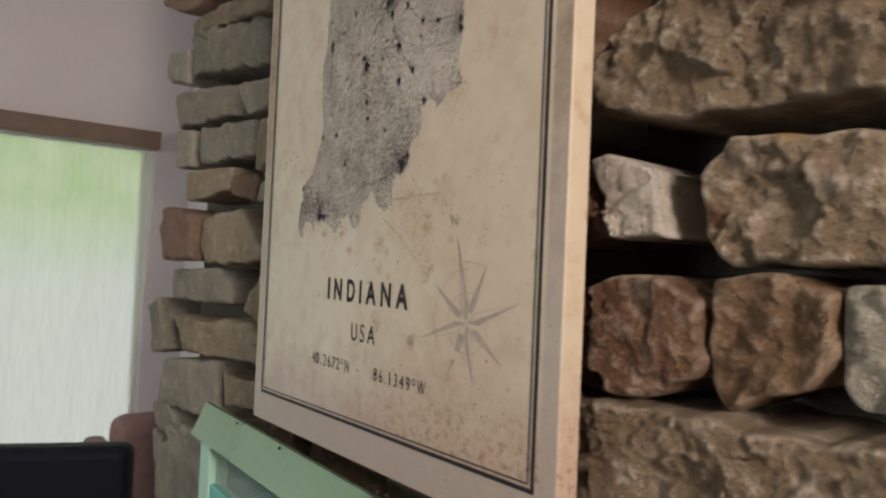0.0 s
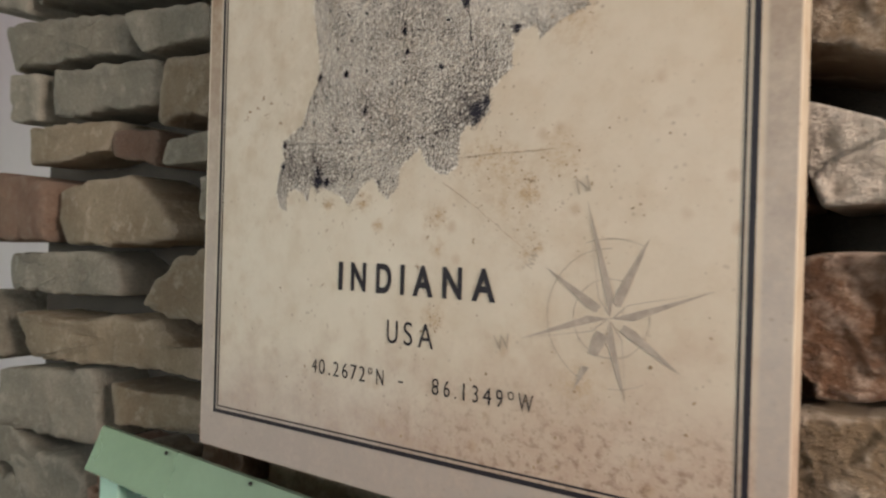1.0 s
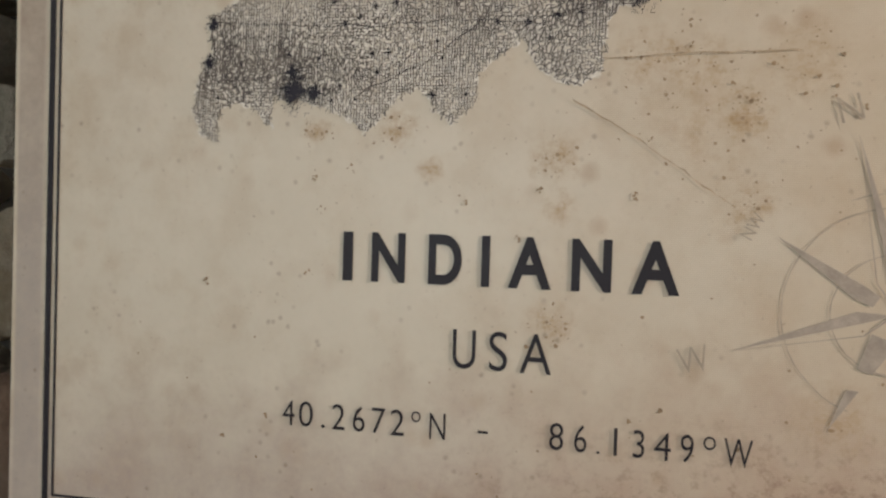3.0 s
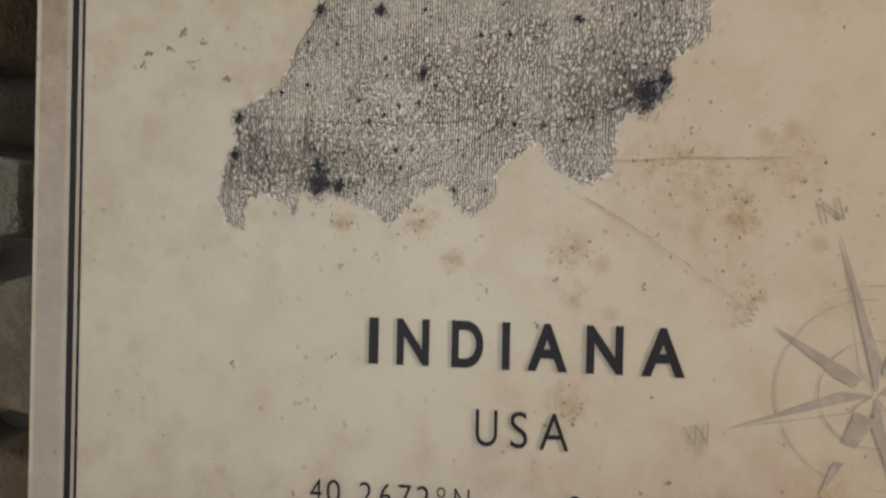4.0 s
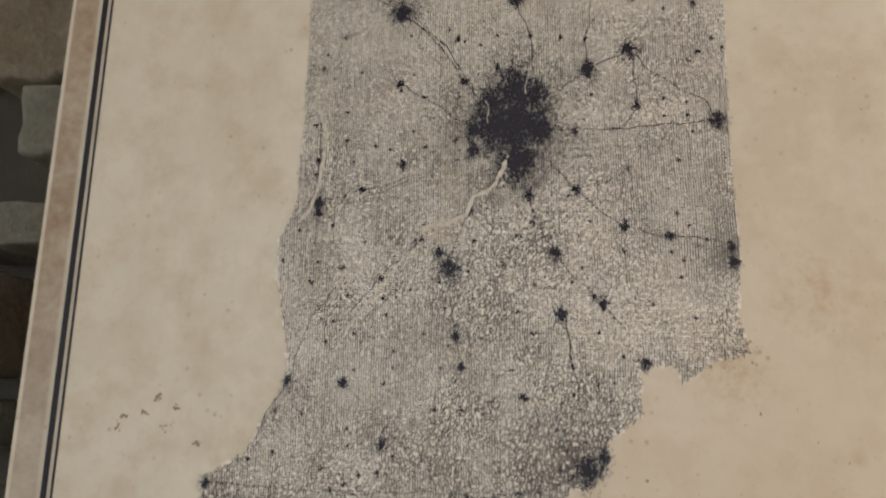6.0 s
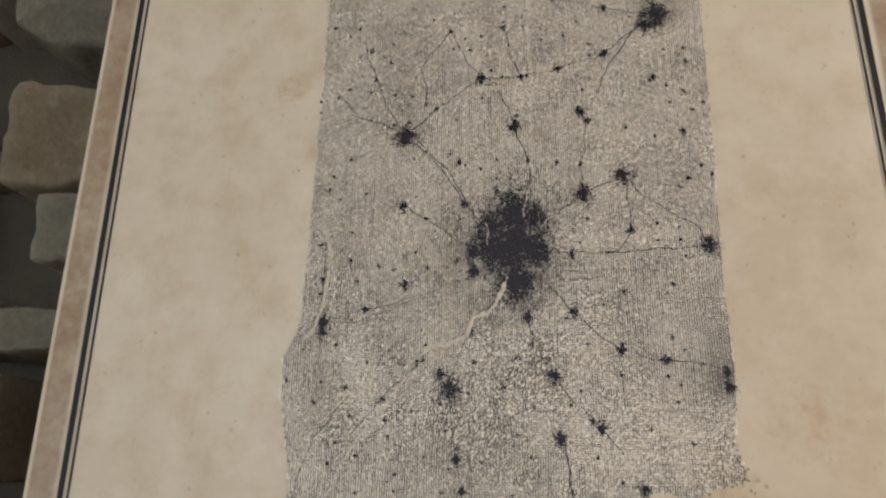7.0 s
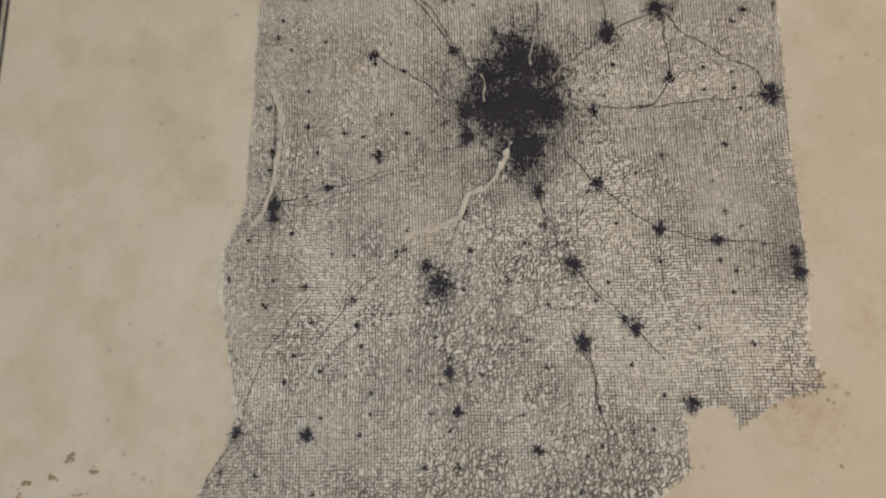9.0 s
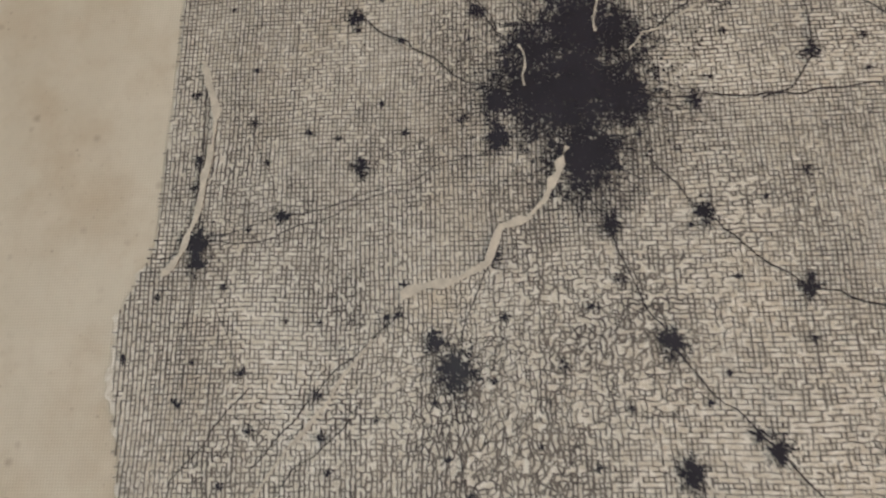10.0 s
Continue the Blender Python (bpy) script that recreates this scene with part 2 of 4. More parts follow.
    s = calc(nt, "MULTIPLY", ramp(nt, speck, 0.11, 0.26, 1, 0), ramp(nt, noise_of(nt, v, 19, 4), 0.46, 0.6))
    s2 = calc(nt, "MULTIPLY", ramp(nt, noise_of(nt, v, 420, 3), 0.64, 0.72), ramp(nt, mid, 0.46, 0.58))
    col = mix(nt, calc(nt, "MULTIPLY", calc(nt, "MAXIMUM", s, s2), 0.5), col, (0.2, 0.13, 0.08))
    scratch = noise_of(nt, node(nt, "ShaderNodeMapping", {"Vector": v, "Scale": (30, 30, 420)}).outputs[0], 1.0, 3)
    col = mix(nt, ramp(nt, scratch, 0.7, 0.82, 0, 0.14), col, (0.3, 0.22, 0.15))
    return v, z, col, mid, fine


def weave(nt, b, v):
    w = calc(nt, "ADD", node(nt, "ShaderNodeTexWave", {"Vector": v, "Scale": 300.0, "Distortion": 1.0}, bands_direction="X").outputs["Fac"],
             node(nt, "ShaderNodeTexWave", {"Vector": v, "Scale": 300.0, "Distortion": 1.0}, bands_direction="Z").outputs["Fac"])
    bump(nt, b, w, 0.12, 0.0004)
    b.inputs["Roughness"].default_value = 0.4
    b.inputs["Specular IOR Level"].default_value = 0.5


def canvas_material():
    m, nt, b = mat("printed_canvas")
    v, z, col, mid, fine = paper_colour(nt)
    nt.links.new(col, b.inputs["Base Color"])
    weave(nt, b, v)
    return m


def map_material():
    m, nt, b = mat("printed_road_map")
    v, z, col, mid, fine = paper_colour(nt)
    region = noise_of(nt, v, 19, 4)
    col = mix(nt, ramp(nt, region, 0.35, 0.7, 0.05, 0.35), col, (0.44, 0.44, 0.42))
    col = mix(nt, 0.35, col, (0.725, 0.695, 0.615))
    col = mix(nt, ramp(nt, noise_of(nt, v, 330, 3), 0.42, 0.62, 0, 0.8), col, (0.82, 0.795, 0.73))
    col = mix(nt, ramp(nt, noise_of(nt, v, 24, 5, 0.65), 0.56, 0.7, 0, 0.4), col, (0.5, 0.4, 0.26))
    smudge = noise_of(nt, v, 38, 5, 0.65)
    col = mix(nt, ramp(nt, smudge, 0.56, 0.74, 0, 0.35), col, (0.27, 0.27, 0.28))
    nt.links.new(col, b.inputs["Base Color"])
    weave(nt, b, v)
    return m


def street_material():
    """Fine printed lines, crisp in places and worn thin in others."""
    m, nt, b = mat("street_ink")
    v = coords(nt)
    worn = calc(nt, "ADD", calc(nt, "MULTIPLY", noise_of(nt, v, 60, 5, 0.65), 0.6), calc(nt, "MULTIPLY", noise_of(nt, v, 480, 3), 0.4))
    nt.links.new(mix(nt, ramp(nt, worn, 0.4, 0.64), (0.1, 0.09, 0.088), (0.29, 0.262, 0.228)), b.inputs["Base Color"])
    b.inputs["Roughness"].default_value = 0.6
    b.inputs["Specular IOR Level"].default_value = 0.25
    return m


CANVAS, MAP = canvas_material(), map_material()
PRINT = plain("black_print", INK, 0.5, 0, 0.25, 60, gloss=0.3)
CITY = plain("city_ink", (0.02, 0.018, 0.028), 0.5, 0, 0.4, 90, gloss=0.3)
ROAD = plain("road_ink", (0.045, 0.04, 0.045), 0.6, 0, 0.6, 200, gloss=0.2)
STREET = street_material()
FAINT = plain("faint_print", (0.42, 0.365, 0.295), 0.65, 0, 0.3, 60, gloss=0.2)
FADED = plain("faded_print", (0.41, 0.36, 0.305), 0.65, 0, 0.3, 90, gloss=0.2)
PALE_PRINT = plain("bare_paper_print", (0.6, 0.56, 0.48), 0.6, 0, 0.25, 220)


# ---- the room ----
LEFT, RIGHT, BACK, FRONT, TOP = -3.05, 2.2, 0.7, -3.5, 3.0
setting("floor", box(LEFT - 0.15, RIGHT + 0.15, FRONT - 0.15, BACK + 0.15, -0.1, 0.0), FLOOR, "dark brown wooden floor of the room", "floor")
setting("ceiling", box(LEFT - 0.15, RIGHT + 0.15, FRONT - 0.15, BACK + 0.15, TOP, TOP + 0.1), CEILING, "plain off-white ceiling over the room", "ceiling")
setting("wall_north", box(LEFT, RIGHT, BACK, BACK + 0.15, 0, TOP), PLASTER, "plain pale lavender plaster wall behind the chimney", "wall")


def wall_with_opening(name, axis, at, thick, a0, a1, o0, o1, s, h, label, material=PLASTER):
    """A wall across x or y with one opening from o0 to o1 and from the sill to the head."""
    bm = bmesh.new()
    for p0, p1, z0, z1 in ((a0, o0, 0, TOP), (o1, a1, 0, TOP), (o0, o1, 0, s), (o0, o1, h, TOP)):
        if axis == "x":
            box(at, at + thick, p0, p1, z0, z1, bm=bm)
        else:
            box(p0, p1, at, at + thick, z0, z1, bm=bm)
    return setting(name, bm, material, label, "wall")


wall_with_opening("wall_west", "x", LEFT - 0.15, 0.15, FRONT, BACK, -2.9, 0.5, 0.35, 2.03, "pale lavender plaster wall with a window opening")
# unseen walls that close the room, with bare openings for the added lamps
wall_with_opening("wall_east", "x", RIGHT, 0.15, FRONT, BACK, -0.92, -0.32, 1.72, 2.28, "unseen brown wood-panelled wall with a small high lamp opening", PANEL)
wall_with_opening("wall_south", "y", FRONT - 0.15, 0.15, LEFT, RIGHT, -2.05, 0.55, 1.28, 2.22, "unseen brown wood-panelled wall with a wide lamp opening", PANEL)


def glass_material():
    m, nt, b = mat("window_glass")
    b.inputs["Transmission Weight"].default_value = 1.0
    b.inputs["Roughness"].default_value = 0.02
    b.inputs["IOR"].default_value = 1.45
    return m


GLASS = glass_material()


def garden_material():
    m, nt, b = mat("garden_backdrop")
    v = coords(nt)
    leaf = noise_of(nt, v, 3.5, 6, 0.6)
    zz = node(nt, "ShaderNodeSeparateXYZ", {0: v}).outputs[2]
    green = mix(nt, ramp(nt, leaf, 0.35, 0.65), (0.5, 0.72, 0.3), (0.74, 0.88, 0.55))
    col = mix(nt, ramp(nt, calc(nt, "ADD", zz, calc(nt, "MULTIPLY", leaf, 0.5)), 1.45, 2.1), (0.88, 0.92, 0.87), green)
    e = node(nt, "ShaderNodeEmission", {"Color": col, "Strength": 1.2})
    nt.links.new(e.outputs[0], nt.nodes["Material Output"].inputs[0])
    return m


garden = part("backdrop", box(LEFT - 1.5, LEFT - 1.49, -5.0, 2.5, -0.5, 3.5), garden_material(), None)
tagged(garden, "bright blurred green garden outside the window", "backdrop", kind="structure")


def window_west():
    w = thing("window_1", (LEFT - 0.08, -0.5, 0.35), "tall window with a brown wooden head rail", "window", kind="structure")
    x0, x1 = LEFT - 0.11, LEFT - 0.05
    # unseen southern length is added so heater and canvas reflect cool light
    for b in ((-2.9, -2.85, 0.35, 2.03), (-1.2, -1.14, 0.4, 2.0), (0.48, 0.5, 0.35, 2.03), (-2.85, 0.48, 0.35, 0.4), (-2.85, 0.48, 2.0, 2.03)):
        part("window_frame", box(x0, x1, *b, 0.004), FRAME_PAINT, w)
    for a, b in ((-2.85, -1.2), (-1.14, 0.48)):
        p = part("pane", box(LEFT - 0.084, LEFT - 0.078, a, b, 0.4, 2.0), GLASS, w)
        p.visible_shadow = False
    part("window_sill", box(LEFT, LEFT + 0.05, -2.94, 0.56, 0.32, 0.35, 0.006), FRAME_PAINT, w)
    part("head_rail", box(LEFT, LEFT + 0.08, -2.95, 0.53, 2.0, 2.09, 0.006), WOOD, w, "brown wooden head rail")


window_west()


def sheer_material():
    m, nt, b = mat("sheer_curtain")
    thread = noise_of(nt, coords(nt, (1, 1, 0.1)), 60, 3)
    cloth = node(nt, "ShaderNodeBsdfTranslucent", {"Color": (0.86, 0.88, 0.85, 1)})
    gap = node(nt, "ShaderNodeBsdfTransparent")
    both = node(nt, "ShaderNodeMixShader", {0: ramp(nt, thread, 0.3, 0.7, 0.36, 0.42), 1: gap.outputs[0], 2: cloth.outputs[0]})
    nt.links.new(both.outputs[0], nt.nodes["Material Output"].inputs[0])
    return m


def curtain():
    """A sheer curtain in loose folds, its free edge drawn back towards the foot."""
    t = thing("curtain", (LEFT + 0.045, -1.0, 0.2), "white sheer curtain hanging in loose folds before the window", "curtain")
    bm, rows = bmesh.new(), []
    for i in range(25):
        z = 0.2 + 1.79 * i / 24
        edge = 0.52 - 0.12 * (1 - i / 24) ** 1.8
        rows.append([])
        for j in range(221):
            u = j / 220
            y = -2.9 + u * (edge + 2.9)
            fold = 0.014 * math.sin(u * 150 + 0.6 * math.sin(i * 0.2)) * (1 - 0.5 * i / 24) + 0.006 * math.sin(u * 61)
            rows[-1].append(bm.verts.new((LEFT + 0.045 + fold, y, z)))
    for a, b in zip(rows, rows[1:]):
        for j in range(220):
            bm.faces.new((a[j], a[j + 1], b[j + 1], b[j]))
    for f in bm.faces:
        f.smooth = True
    part("cloth", bm, sheer_material(), t)


curtain()


# ---- the chimney breast of fieldstone ----
chimney = setting("wall_chimney", box(-1.145, 1.08, 0.185, BACK, 0, TOP), MORTAR, "chimney breast of rough mixed fieldstone with recessed mortar", "stone wall")
rng = random.Random(5)
HELD = []


def stone(tone, front, corners, rough=1.0, near=False):
    """One fieldstone: an uneven outline, rounded shoulders and a broken face."""
    HELD.append((min(c[0] for c in corners), max(c[0] for c in corners), min(c[1] for c in corners), max(c[1] for c in corners)))
    cx, cz = sum(c[0] for c in corners) / len(corners), sum(c[1] for c in corners) / len(corners)
    ring = []
    size = min(HELD[-1][1] - HELD[-1][0], HELD[-1][3] - HELD[-1][2])
    for i, (ax, az) in enumerate(corners):
        bx, bz = corners[(i + 1) % len(corners)]
        steps = max(2, min(60, int(math.hypot(bx - ax, bz - az) / (0.004 if near else 0.013))))
        for k in range(steps):
            ring.append(Vector((ax + (bx - ax) * k / steps, 0, az + (bz - az) * k / steps)))
    ring = [(ring[i - 1] + ring[i] * 4 + ring[(i + 1) % len(ring)]) / 6 for i in range(len(ring))]
    off = Vector((rng.uniform(-9, 9), rng.uniform(-9, 9), rng.uniform(-9, 9)))
    ring = [p + Vector((noise.noise(p * 30 + off), 0, noise.noise(p * 30 - off))) * size * (0.05 if near else 0.075) for p in ring]
    bm = bmesh.new()
    tilt_x, tilt_z = rng.uniform(-0.06, 0.06), rng.uniform(-0.08, 0.05)
    facets = [(0.0, 0.0, 0.0)]
    for k in range(6 if near else 4):
        a, slope = rng.uniform(0, 2 * math.pi), rng.uniform(0.12, 0.34) * (1.6 if near else 0.55)
        fx, fz = slope * math.cos(a), slope * math.sin(a)
        reach = abs(math.cos(a)) * (HELD[-1][1] - HELD[-1][0]) / 2 + abs(math.sin(a)) * (HELD[-1][3] - HELD[-1][2]) / 2
        facets.append((fx, fz, -slope * reach * rng.uniform(0.55, 0.95)))
    loops = []
    c = Vector((cx, 0, cz))
    shoulder = min(0.011, size * (0.09 if near else 0.14))
    def relief(q, k):
        d = (noise.fractal(q * 30 + off, 0.75, 2.2, 7) * 0.0035 + noise.noise(q * 9 - off) * 0.005 + noise.voronoi(q * 42 + off)[0][0] * 0.005 - 0.004) * rough
        d += (q.x - cx) * tilt_x + (q.z - cz) * tilt_z + max((q.x - cx) * fx + (q.z - cz) * fz + f0 for fx, fz, f0 in facets) * min(rough, 1.0)
        if near:
            # fracture planes: each cell of stone breaks at its own tilt
            rugged = 0.4 + 0.6 * min(1.0, max(0.0, 0.5 + 1.6 * noise.noise(q * 13 + off)))
            for size_, amp in ((15.0, 0.4), (48.0, 0.38), (120.0, 0.42)):
                at = q * size_ + off
                heart = noise.voronoi(at)[1][0]
                tilt = noise.noise_vector(heart * 3.1)
                local = (at - heart) / size_
                d += (local.x * tilt.x + local.z * tilt.z + tilt.y * 0.12 / size_) * amp * rough * rugged * min(1.0, (1.02 - k) * 9)
            d += abs(noise.noise(q * 150 + off * 2)) * 0.002 * rough * rugged
        return d

    for k, y in ((0.97, 0.2), (1.0, front + shoulder), (0.975, front + shoulder * 0.35), (0.93, front + shoulder * 0.08), *((k, front) for k in (() if near else (0.74, 0.55, 0.35, 0.16)))):
        row = []
        for p in ring:
            q = c + (p - c) * k
            row.append(bm.verts.new((q.x, y + (relief(q, k) if y < 0.15 else 0.0), q.z)))
        loops.append(row)
    n = len(ring)
    for a, b in zip(loops, loops[1:]):
        for i in range(n):
            j = (i + 1) % n
            bm.faces.new((a[i], a[j], b[j], b[i]))
    if near:
        rim = [Vector((v.co.x, v.co.z)) for v in loops[-1]]
        inner = []
        step = 0.0026
        x0, x1, z0, z1 = HELD[-1]
        for i in range(int((x1 - x0) / step)):
            for j in range(int((z1 - z0) / step)):
                inner.append(Vector((x0 + (i + rng.uniform(0.2, 0.8)) * step, z0 + (j + rng.uniform(0.2, 0.8)) * step)))
        net = delaunay_2d_cdt(rim + inner, [(i, (i + 1) % n) for i in range(n)], [list(range(n))], 1, 1e-6)
        verts = []
        for p, source in zip(net[0], net[3]):
            rims = [i for i in source if i < n]
            if rims:
                verts.append(loops[-1][rims[0]])
            else:
                q = Vector((p.x, 0, p.y))
                verts.append(bm.verts.new((q.x, front + relief(q, 0.85), q.z)))
        for f in net[2]:
            corner = [verts[i] for i in f]
            if len(set(corner)) > 2 and not bm.faces.get(corner):
                bm.faces.new(corner)
    else:
        mid = bm.verts.new((cx, sum(v.co.y for v in loops[-1]) / n, cz))
        for i in range(n):
            bm.faces.new((loops[-1][i], loops[-1][(i + 1) % n], mid))
    bmesh.ops.recalc_face_normals(bm, faces=bm.faces)
    for f in bm.faces:
        f.smooth = True
    me = bpy.data.meshes.new("stone")
    bm.to_mesh(me)
    bm.free()
    me.materials.append(STONE[tone])
    ob = new("stone", me)
    ob.parent = chimney


stone("grey", 0.080, [(-1.108, 1.875), (-0.888, 1.855), (-0.676, 1.826), (-0.673, 1.764), (-0.884, 1.778), (-1.070, 1.788)])
stone("grey", 0.078, [(-0.659, 1.821), (-0.436, 1.797), (-0.434, 1.750), (-0.520, 1.752), (-0.613, 1.751)])
stone("grey", 0.085, [(-1.089, 1.784), (-0.969, 1.770), (-0.970, 1.681), (-1.083, 1.688)])
stone("grey", 0.078, [(-0.912, 1.767), (-0.727, 1.749), (-0.565, 1.738), (-0.575, 1.664), (-0.732, 1.675), (-0.907, 1.682)])
stone("tan", 0.080, [(-0.538, 1.734), (-0.423, 1.731), (-0.418, 1.642), (-0.490, 1.646), (-0.548, 1.639), (-0.564, 1.651)])
stone("tan", 0.082, [(-1.010, 1.671), (-0.839, 1.664), (-0.689, 1.660), (-0.709, 1.611), (-0.835, 1.602), (-1.006, 1.600)])
stone("red", 0.090, [(-0.699, 1.646), (-0.565, 1.633), (-0.570, 1.581), (-0.706, 1.603)])
stone("grey", 0.085, [(-0.544, 1.616), (-0.425, 1.621), (-0.423, 1.578), (-0.557, 1.580)])
stone("red", 0.075, [(-1.146, 1.595), (-0.916, 1.572), (-0.907, 1.521), (-0.909, 1.465), (-1.165, 1.458), (-1.185, 1.536)])
stone("tan", 0.078, [(-0.905, 1.554), (-0.735, 1.566), (-0.629, 1.568), (-0.555, 1.534), (-0.486, 1.490), (-0.506, 1.465), (-0.666, 1.460), (-0.872, 1.461)])
stone("grey", 0.070, [(-0.431, 1.561), (-0.385, 1.559), (-0.382, 1.496), (-0.426, 1.497)])
stone("grey", 0.082, [(-1.087, 1.432), (-0.743, 1.450), (-0.678, 1.424), (-0.665, 1.380), (-0.852, 1.371), (-1.075, 1.365)])
stone("tan", 0.078, [(-0.488, 1.445), (-0.374, 1.470), (-0.369, 1.362), (-0.441, 1.353), (-0.530, 1.360), (-0.604, 1.373), (-0.561, 1.408)])
stone("tan", 0.075, [(-1.054, 1.327), (-0.847, 1.331), (-0.770, 1.329), (-0.677, 1.349), (-0.534, 1.350), (-0.478, 1.322), (-0.427, 1.323), (-0.425, 1.282), (-0.549, 1.280), (-0.730, 1.265), (-1.016, 1.243)])
stone("grey", 0.080, [(-1.093, 1.212), (-0.880, 1.240), (-0.740, 1.252), (-0.730, 1.183), (-0.733, 1.133), (-0.901, 1.116), (-1.086, 1.108)])
stone("tan", 0.085, [(-0.685, 1.241), (-0.565, 1.242), (-0.438, 1.252), (-0.436, 1.203), (-0.665, 1.179)])
stone("grey", 0.085, [(-1.047, 1.059), (-0.843, 1.095), (-0.764, 1.069), (-0.771, 0.971), (-0.945, 0.923)])
stone("grey", 0.080, [(-0.989, 1.999), (-0.735, 1.961), (-0.551, 1.933), (-0.540, 1.839), (-0.722, 1.863), (-0.973, 1.898)])
stone("grey", 0.080, [(-1.191, 2.003), (-1.006, 1.969), (-1.016, 1.891), (-1.194, 1.929)])
stone("tan", 0.078, [(-1.034, 2.044), (-0.772, 2.019), (-0.526, 1.980), (-0.520, 1.932), (-0.766, 1.974), (-1.027, 1.997)])
stone("red", 0.080, [(-1.292, 2.166), (-1.081, 2.150), (-0.819, 2.064), (-1.000, 2.067), (-1.146, 2.099)])
stone("grey", 0.085, [(-1.271, 1.337), (-1.179, 1.358), (-1.123, 1.226), (-1.236, 1.211)])
stone("grey", 0.080, [(-1.165, 1.093), (-1.051, 1.123), (-0.853, 1.062), (-0.851, 1.048), (-1.035, 1.033), (-1.160, 1.040)])
stone("grey", 0.080, [(-1.151, 1.021), (-1.031, 1.013), (-0.813, 1.011), (-0.782, 0.864), (-1.061, 0.765)])
stone("amber", 0.050, [(0.269, 1.652), (0.307, 1.680), (0.365, 1.707), (0.447, 1.693), (0.546, 1.657), (0.548, 1.591), (0.484, 1.599), (0.354, 1.600), (0.270, 1.619)], 1.15, True)
stone("pale", 0.050, [(0.279, 1.577), (0.296, 1.579), (0.347, 1.560), (0.357, 1.533), (0.361, 1.504), (0.311, 1.507), (0.294, 1.540)], 0.6, True)
# shaded left side of the pale stone, built as a separate dark brown stone
stone("brown", 0.062, [(0.238, 1.578), (0.278, 1.572), (0.286, 1.537), (0.298, 1.507), (0.242, 1.498)], 1.15, True)
stone("amber", 0.060, [(0.387, 1.558), (0.409, 1.581), (0.453, 1.579), (0.546, 1.569), (0.548, 1.489), (0.408, 1.485), (0.391, 1.504)], 1.15, True)
stone("brown", 0.055, [(0.258, 1.463), (0.356, 1.479), (0.388, 1.458), (0.396, 1.417), (0.383, 1.399), (0.339, 1.377), (0.306, 1.374), (0.262, 1.375)], 1.15, True)
stone("umber", 0.060, [(0.393, 1.475), (0.449, 1.481), (0.483, 1.468), (0.486, 1.430), (0.469, 1.406), (0.404, 1.378), (0.393, 1.400)], 1.15, True)
stone("grey", 0.065, [(0.485, 1.474), (0.547, 1.476), (0.548, 1.401), (0.499, 1.394), (0.487, 1.412)], 1.15, True)
stone("amber", 0.050, [(0.255, 1.365), (0.374, 1.374), (0.457, 1.371), (0.6, 1.379), (0.6, 1.25), (0.255, 1.24)], 1.0, True)
stone("grey", 0.080, [(-0.478, 2.191), (-0.378, 2.183), (-0.370, 2.054), (-0.423, 2.052), (-0.478, 2.078)])
stone("tan", 0.080, [(-0.463, 2.016), (-0.414, 2.010), (-0.363, 1.999), (-0.357, 1.911), (-0.413, 1.898), (-0.459, 1.905)])
stone("grey", 0.075, [(-0.407, 1.890), (-0.359, 1.892), (-0.351, 1.829), (-0.406, 1.825)])
stone("grey", 0.080, [(-0.430, 1.789), (-0.356, 1.783), (-0.356, 1.750), (-0.424, 1.745)])


# the rest of the courses, laid round the stones above
z = 0.02
placed = list(HELD)
while z < 2.5:
    h = rng.choice((0.075, 0.09, 0.11, 0.13))
    h = min(h, TOP - z)
    x = -1.14 + rng.uniform(0, 0.06)
    while x < 1.1:
        w = rng.uniform(0.1, 0.3)
        x1 = min(x + w, 1.12)
        x0a, x1a, z0a, z1a = x, x1, z, z + h
        hit = [b for b in placed if b[0] < x1a + 0.012 and b[1] > x0a - 0.012 and b[2] < z1a + 0.008 and b[3] > z0a - 0.008]
        if hit:
            b = hit[0]
            if b[0] - 0.012 - x0a > 0.06:
                x1a = b[0] - 0.012
            elif x1a - b[1] - 0.012 > 0.06:
                x0a = b[1] + 0.012
            else:
                x0a = None
            if x0a is not None and any(b[0] < x1a + 0.01 and b[1] > x0a - 0.01 and b[2] < z1a and b[3] > z0a for b in placed):
                x0a = None
        if x0a is not None and x1a - x0a > 0.04:
            j = lambda s: rng.uniform(-s, s)
            behind = x0a > -0.29 and x1a < 0.28 and z0a > 1.26 and z1a < 2.15
            y = 0.028 if behind else rng.uniform(0.068, 0.088)
            tone = rng.choice(("grey", "grey", "tan", "tan", "brown", "red"))
            stone(tone, y, [(x0a + j(0.006), z0a + j(0.008)), ((x0a + x1a) / 2 + j(0.02), z0a + j(0.006)), (x1a - 0.014 + j(0.006), z0a + j(0.008)), (x1a - 0.014 + j(0.006), z1a - 0.014 + j(0.008)),
                            ((x0a + x1a) / 2 + j(0.02), z1a - 0.014 + j(0.006)), (x0a + j(0.006), z1a - 0.014 + j(0.008))], 0.25 if behind else 1.0)
        x = x1
    z += h


